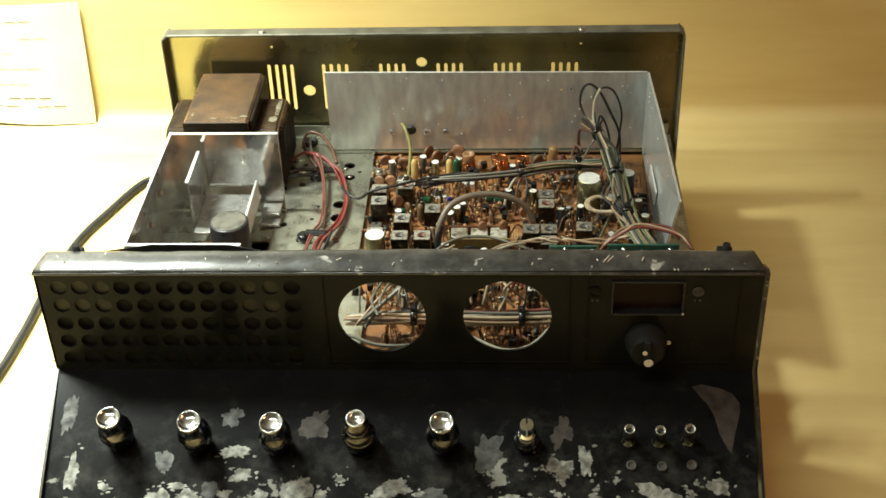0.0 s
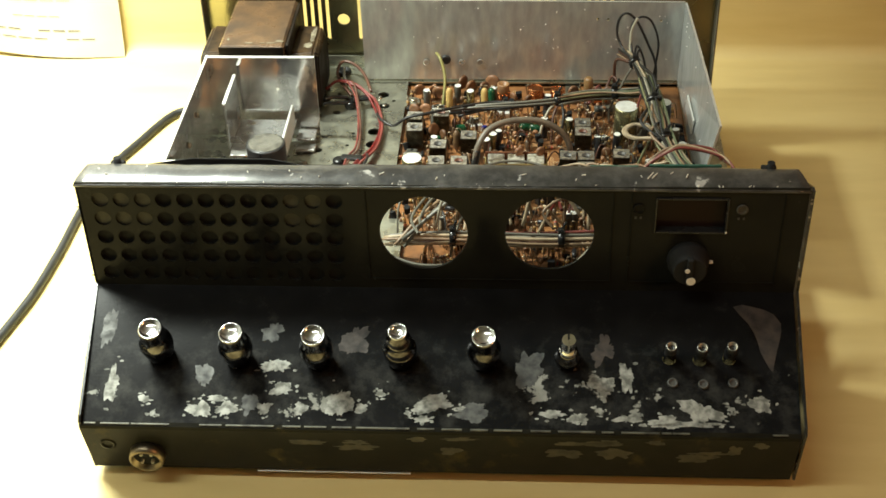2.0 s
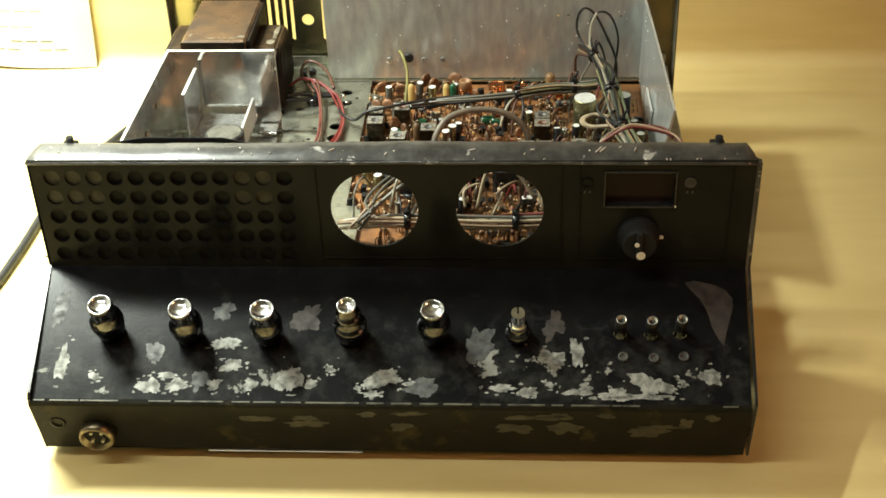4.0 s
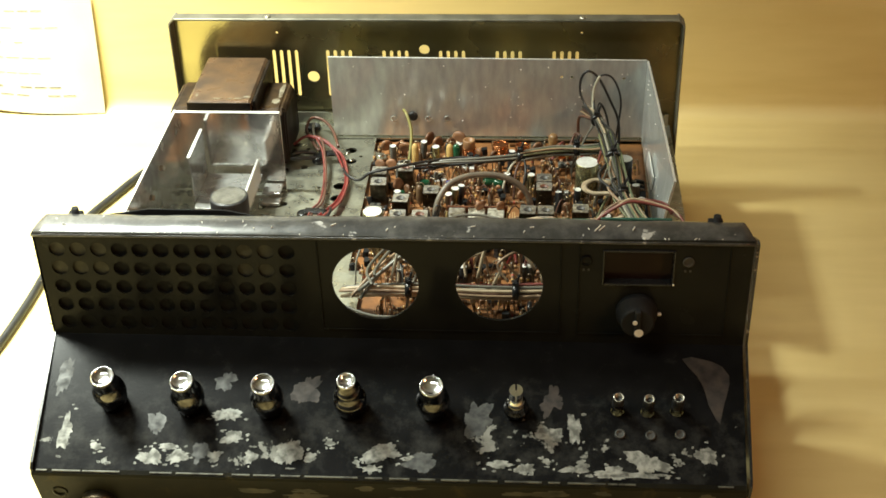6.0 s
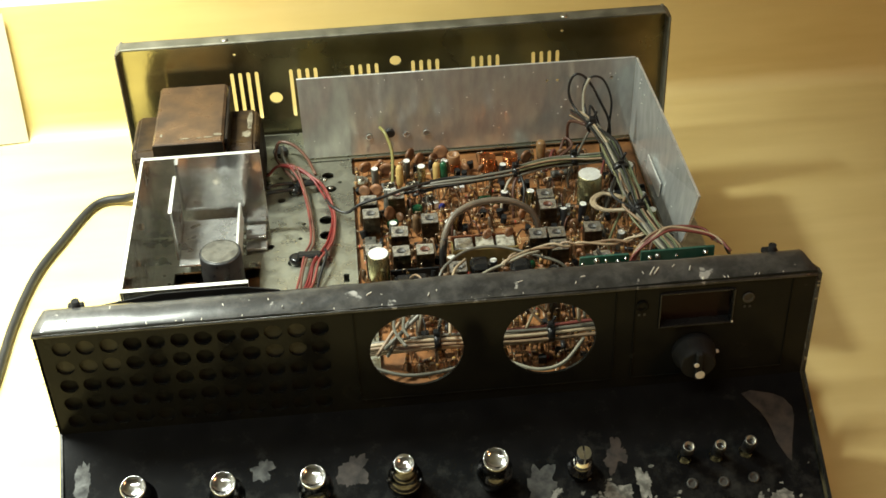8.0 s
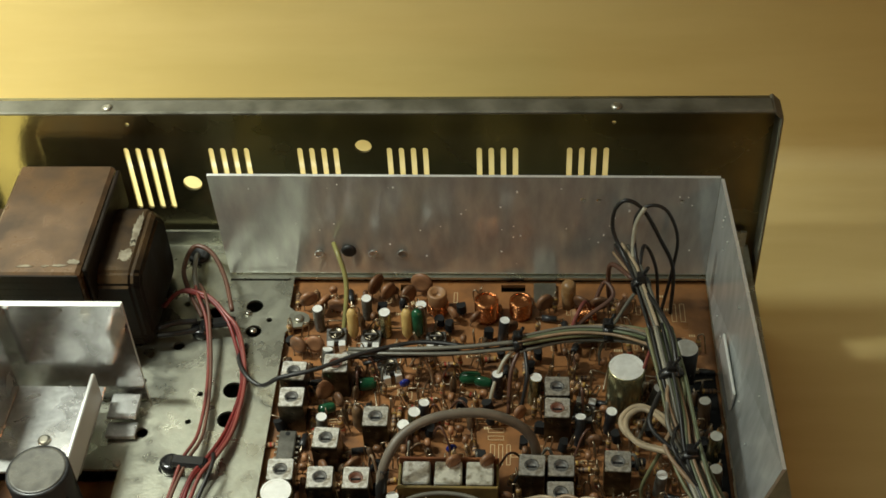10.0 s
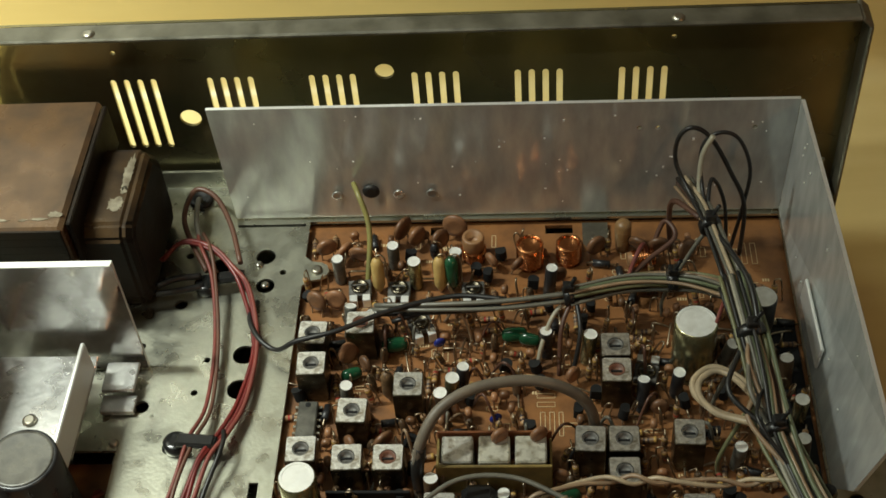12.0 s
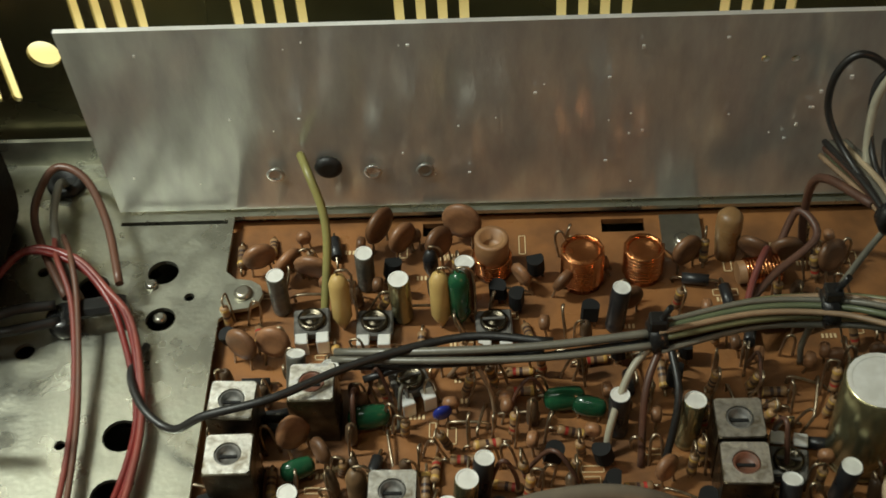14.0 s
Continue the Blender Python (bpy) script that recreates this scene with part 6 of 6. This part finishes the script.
# cross loom behind the meter openings
cross = [(-0.0300, 0.0330, 0.0660), (-0.0100, 0.0300, 0.0700), (0.0150, 0.0290, 0.0710), (0.0450, 0.0290, 0.0700), (0.0750, 0.0300, 0.0705), (0.1050, 0.0320, 0.0720), (0.1240, 0.0450, 0.0820)]
bundle(cross, 0.0038, [W_CREAM, W_TAN, W_CREAM, W_BROWN, W_WHITE, W_PINK, W_GREY], 0.0009, "insulated cross-loom wire")
cable_tie((0.0060, 0.0293, 0.0708), (1, 0, 0), 0.0048)
cable_tie((0.0620, 0.0295, 0.0702), (1, 0, 0), 0.0046)
wire([(-0.0200, 0.0250, 0.0720), (0.0010, 0.0360, 0.0860), (0.0180, 0.0500, 0.0900), (0.0300, 0.0560, 0.0840)], 0.0011, W_GREY)
wire([(0.0420, 0.0330, 0.0760), (0.0480, 0.0380, 0.0960), (0.0600, 0.0400, 0.0960), (0.0720, 0.0360, 0.0800)], 0.0010, W_CREAM)
wire([(0.0760, 0.0300, 0.0760), (0.0740, 0.0340, 0.0960), (0.0600, 0.0420, 0.1000), (0.0500, 0.0480, 0.0900)], 0.0010, W_CREAM)
for i in range(6):
    x = 0.0 + 0.012 * i + rnd.uniform(-0.003, 0.003)
    z = 0.074 + rnd.uniform(-0.003, 0.004)
    wire([(x, 0.031, z), (x + rnd.uniform(-0.008, 0.008), 0.036, z + rnd.uniform(0.006, 0.014)), (x + rnd.uniform(-0.014, 0.014), 0.046, z + rnd.uniform(0.004, 0.012)), (x + rnd.uniform(-0.018, 0.018), 0.058, BD + 0.004)],
         0.00075, rnd.choice((W_CREAM, W_TAN, W_PINK, W_BROWN, W_CREAM, W_WHITE)))
for q, m_ in (([(-0.0260, 0.0130, 0.0640), (-0.0120, 0.0090, 0.0610), (0.0040, 0.0090, 0.0605), (0.0160, 0.0160, 0.0640)], W_WHITE), ([(-0.0280, 0.0200, 0.0660), (-0.0100, 0.0140, 0.0640), (0.0120, 0.0150, 0.0650), (0.0300, 0.0220, 0.0680)], W_GREY),
              ([(0.0340, 0.0200, 0.0660), (0.0520, 0.0120, 0.0630), (0.0660, 0.0140, 0.0640), (0.0780, 0.0260, 0.0680)], W_WHITE), ([(-0.0240, 0.0240, 0.0690), (-0.0100, 0.0400, 0.0780), (0.0060, 0.0600, 0.0800), (0.0160, 0.0780, 0.0740)], W_TAN),
              ([(-0.0190, 0.0230, 0.0690), (-0.0060, 0.0380, 0.0790), (0.0100, 0.0580, 0.0810), (0.0200, 0.0760, 0.0740)], W_GREY)):
    wire(q, 0.0009, m_)
# red leads along the chassis strip
for k, (m_, o) in enumerate(((W_RED, 0.0), (W_PINK, 0.0013), (W_RED, -0.0012))):
    wire([(-0.0800, 0.1900, 0.0680), (-0.0740, 0.1975, 0.0690), (-0.0640 + o, 0.1960, 0.0680), (-0.0550 + o, 0.1890, 0.0660), (-0.0485 + o, 0.1790, 0.0640), (-0.0432 + o, 0.1560, 0.0620), (-0.0445 + o, 0.1340, 0.0620), (-0.0482 + o, 0.1200, 0.0630),
          (-0.0535 + o, 0.1090, 0.0640), (-0.0580 + o, 0.0920, 0.0620), (-0.0650 + o, 0.0860, 0.0610), (-0.0780, 0.0860 + o, 0.0610), (-0.0860, 0.0960 + o, 0.0590), (-0.0880 + o, 0.1050, 0.0520)], 0.0008, m_, "red insulated lead", jitter=0.0009)
for k, (m_, o) in enumerate(((W_PINK, 0.0), (W_BROWN, 0.0018))):
    wire([(-0.0700 + o, 0.2060, 0.0650), (-0.0660 + o, 0.1960, 0.0690), (-0.0612 + o, 0.1830, 0.0660), (-0.0570 + o, 0.1570, 0.0630), (-0.0565 + o, 0.1310, 0.0625), (-0.0590 + o, 0.1170, 0.0640), (-0.0620 + o, 0.1020, 0.0630), (-0.0640 + o, 0.0840, 0.0610), (-0.0650 + o, 0.0580, 0.0610), (-0.0640 + o, 0.0200, 0.0620)], 0.0007, m_, "faded insulated lead", jitter=0.0008)
wire([(-0.0480, 0.1200, 0.0640), (-0.0473, 0.1121, 0.0660), (-0.0523, 0.0927, 0.0620), (-0.0540, 0.0700, 0.0610), (-0.0540, 0.0300, 0.0620)], 0.0008, W_BLACK, "thin black lead")
wire([(-0.0960, 0.0830, 0.0640), (-0.0800, 0.0800, 0.0640), (-0.0700, 0.0815, 0.0620), (-0.0640, 0.0860, 0.0620)], 0.0013, W_CREAM)
for k, q in enumerate(([(-0.0800, 0.1800, 0.0660), (-0.0740, 0.1830, 0.0660), (-0.0660, 0.1860, 0.0640)], [(-0.0805, 0.1780, 0.0640), (-0.0740, 0.1790, 0.0640), (-0.0650, 0.1830, 0.0620)])):
    wire(q, 0.0012, W_BLACK)
for q, m_ in (([(-0.0640, 0.1880, 0.0640), (-0.0720, 0.2020, 0.0660), (-0.0758, 0.2130, 0.0670), (-0.0735, 0.2250, 0.0680), (-0.0655, 0.2215, 0.0680), (-0.0575, 0.2070, 0.0680), (-0.0520, 0.1900, 0.0660)], W_BROWN),
              ([(-0.0735, 0.2290, 0.0570), (-0.0725, 0.2230, 0.0650), (-0.0710, 0.2100, 0.0660), (-0.0660, 0.1960, 0.0660), (-0.0600, 0.1860, 0.0650)], W_GREY)):
    wire(q, 0.0010, m_)
# strap clamps and grommets on the chassis
for x, y, a in ((-0.0570, 0.1850, 10), (-0.0565, 0.1160, -5)):
    s = Solid()
    s.lathe([(0.0036, 0), (0.0040, 0.0008), (0.0040, 0.0038), (0.0030, 0.0046), (0.0016, 0.0046)], (-0.0075, 0.001, 0), (0, 0, 1), 20)
    s.box((-0.0065, -0.0024, 0.0048), (0.0065, 0.0026, 0.0074), 0, 0.0009)
    s.box((-0.0068, -0.0022, 0.0), (-0.0052, 0.0024, 0.0060), 0, 0.0005)
    s.box((0.0048, -0.0022, 0.0), (0.0068, 0.0024, 0.0068), 0, 0.0005)
    part("cable_clamp", s.mesh("cable_clamp", [GLOSS_BLACK]), None, radio, "black plastic cable clamp", pose(x, y, CH, 0, 0, a))
s = Solid().lathe([(0.0045, 0), (0.0048, 0.0010), (0.0042, 0.0022), (0.0028, 0.0024), (0.0024, 0.0004)], (-0.0738, 0.2292, CH), (0, 0, 1), 20)
part("grommet", s, RUBBER, radio, "black rubber grommet")
s = Solid().tube([(-0.0124, 0.2152, 0.0795), (-0.0100, 0.2085, 0.0800), (-0.0072, 0.2030, 0.0740), (-0.0065, 0.1980, 0.0680), (-0.0075, 0.1900, 0.0580), (-0.0078, 0.1890, BD)], 0.0010, 0, 7, 6)
part("wire", s, W_YELLOW, radio, "yellow-green lead soldered to the shield")
for x, y in ((-0.0440, 0.1862), (-0.0475, 0.1960), (0.1500, 0.1200), (-0.0850, 0.1195)):
    screw(chassis, (x, y, CH), (0, 0, 1), 0.0015)

# ---------------------------------------------------------------- power cord lying on the counter
cord = thing("power_cord", "black flat mains cord lying on the counter", "cord", (-0.2, 0.2, 0))
s = Solid().tube([(-0.1580, 0.2410, 0.0300), (-0.1650, 0.2560, 0.0180), (-0.1800, 0.2700, 0.0060), (-0.2010, 0.2680, 0.0034), (-0.2180, 0.2290, 0.0032), (-0.2290, 0.1960, 0.0032), (-0.2350, 0.1500, 0.0032), (-0.2370, 0.0980, 0.0032),
                  (-0.2430, 0.0450, 0.0032), (-0.2640, -0.0300, 0.0032), (-0.3200, -0.1200, 0.0032), (-0.4200, -0.2000, 0.0032)], 0.0026, 0, 10, 8)
part("jacket", s, RUBBER, cord)
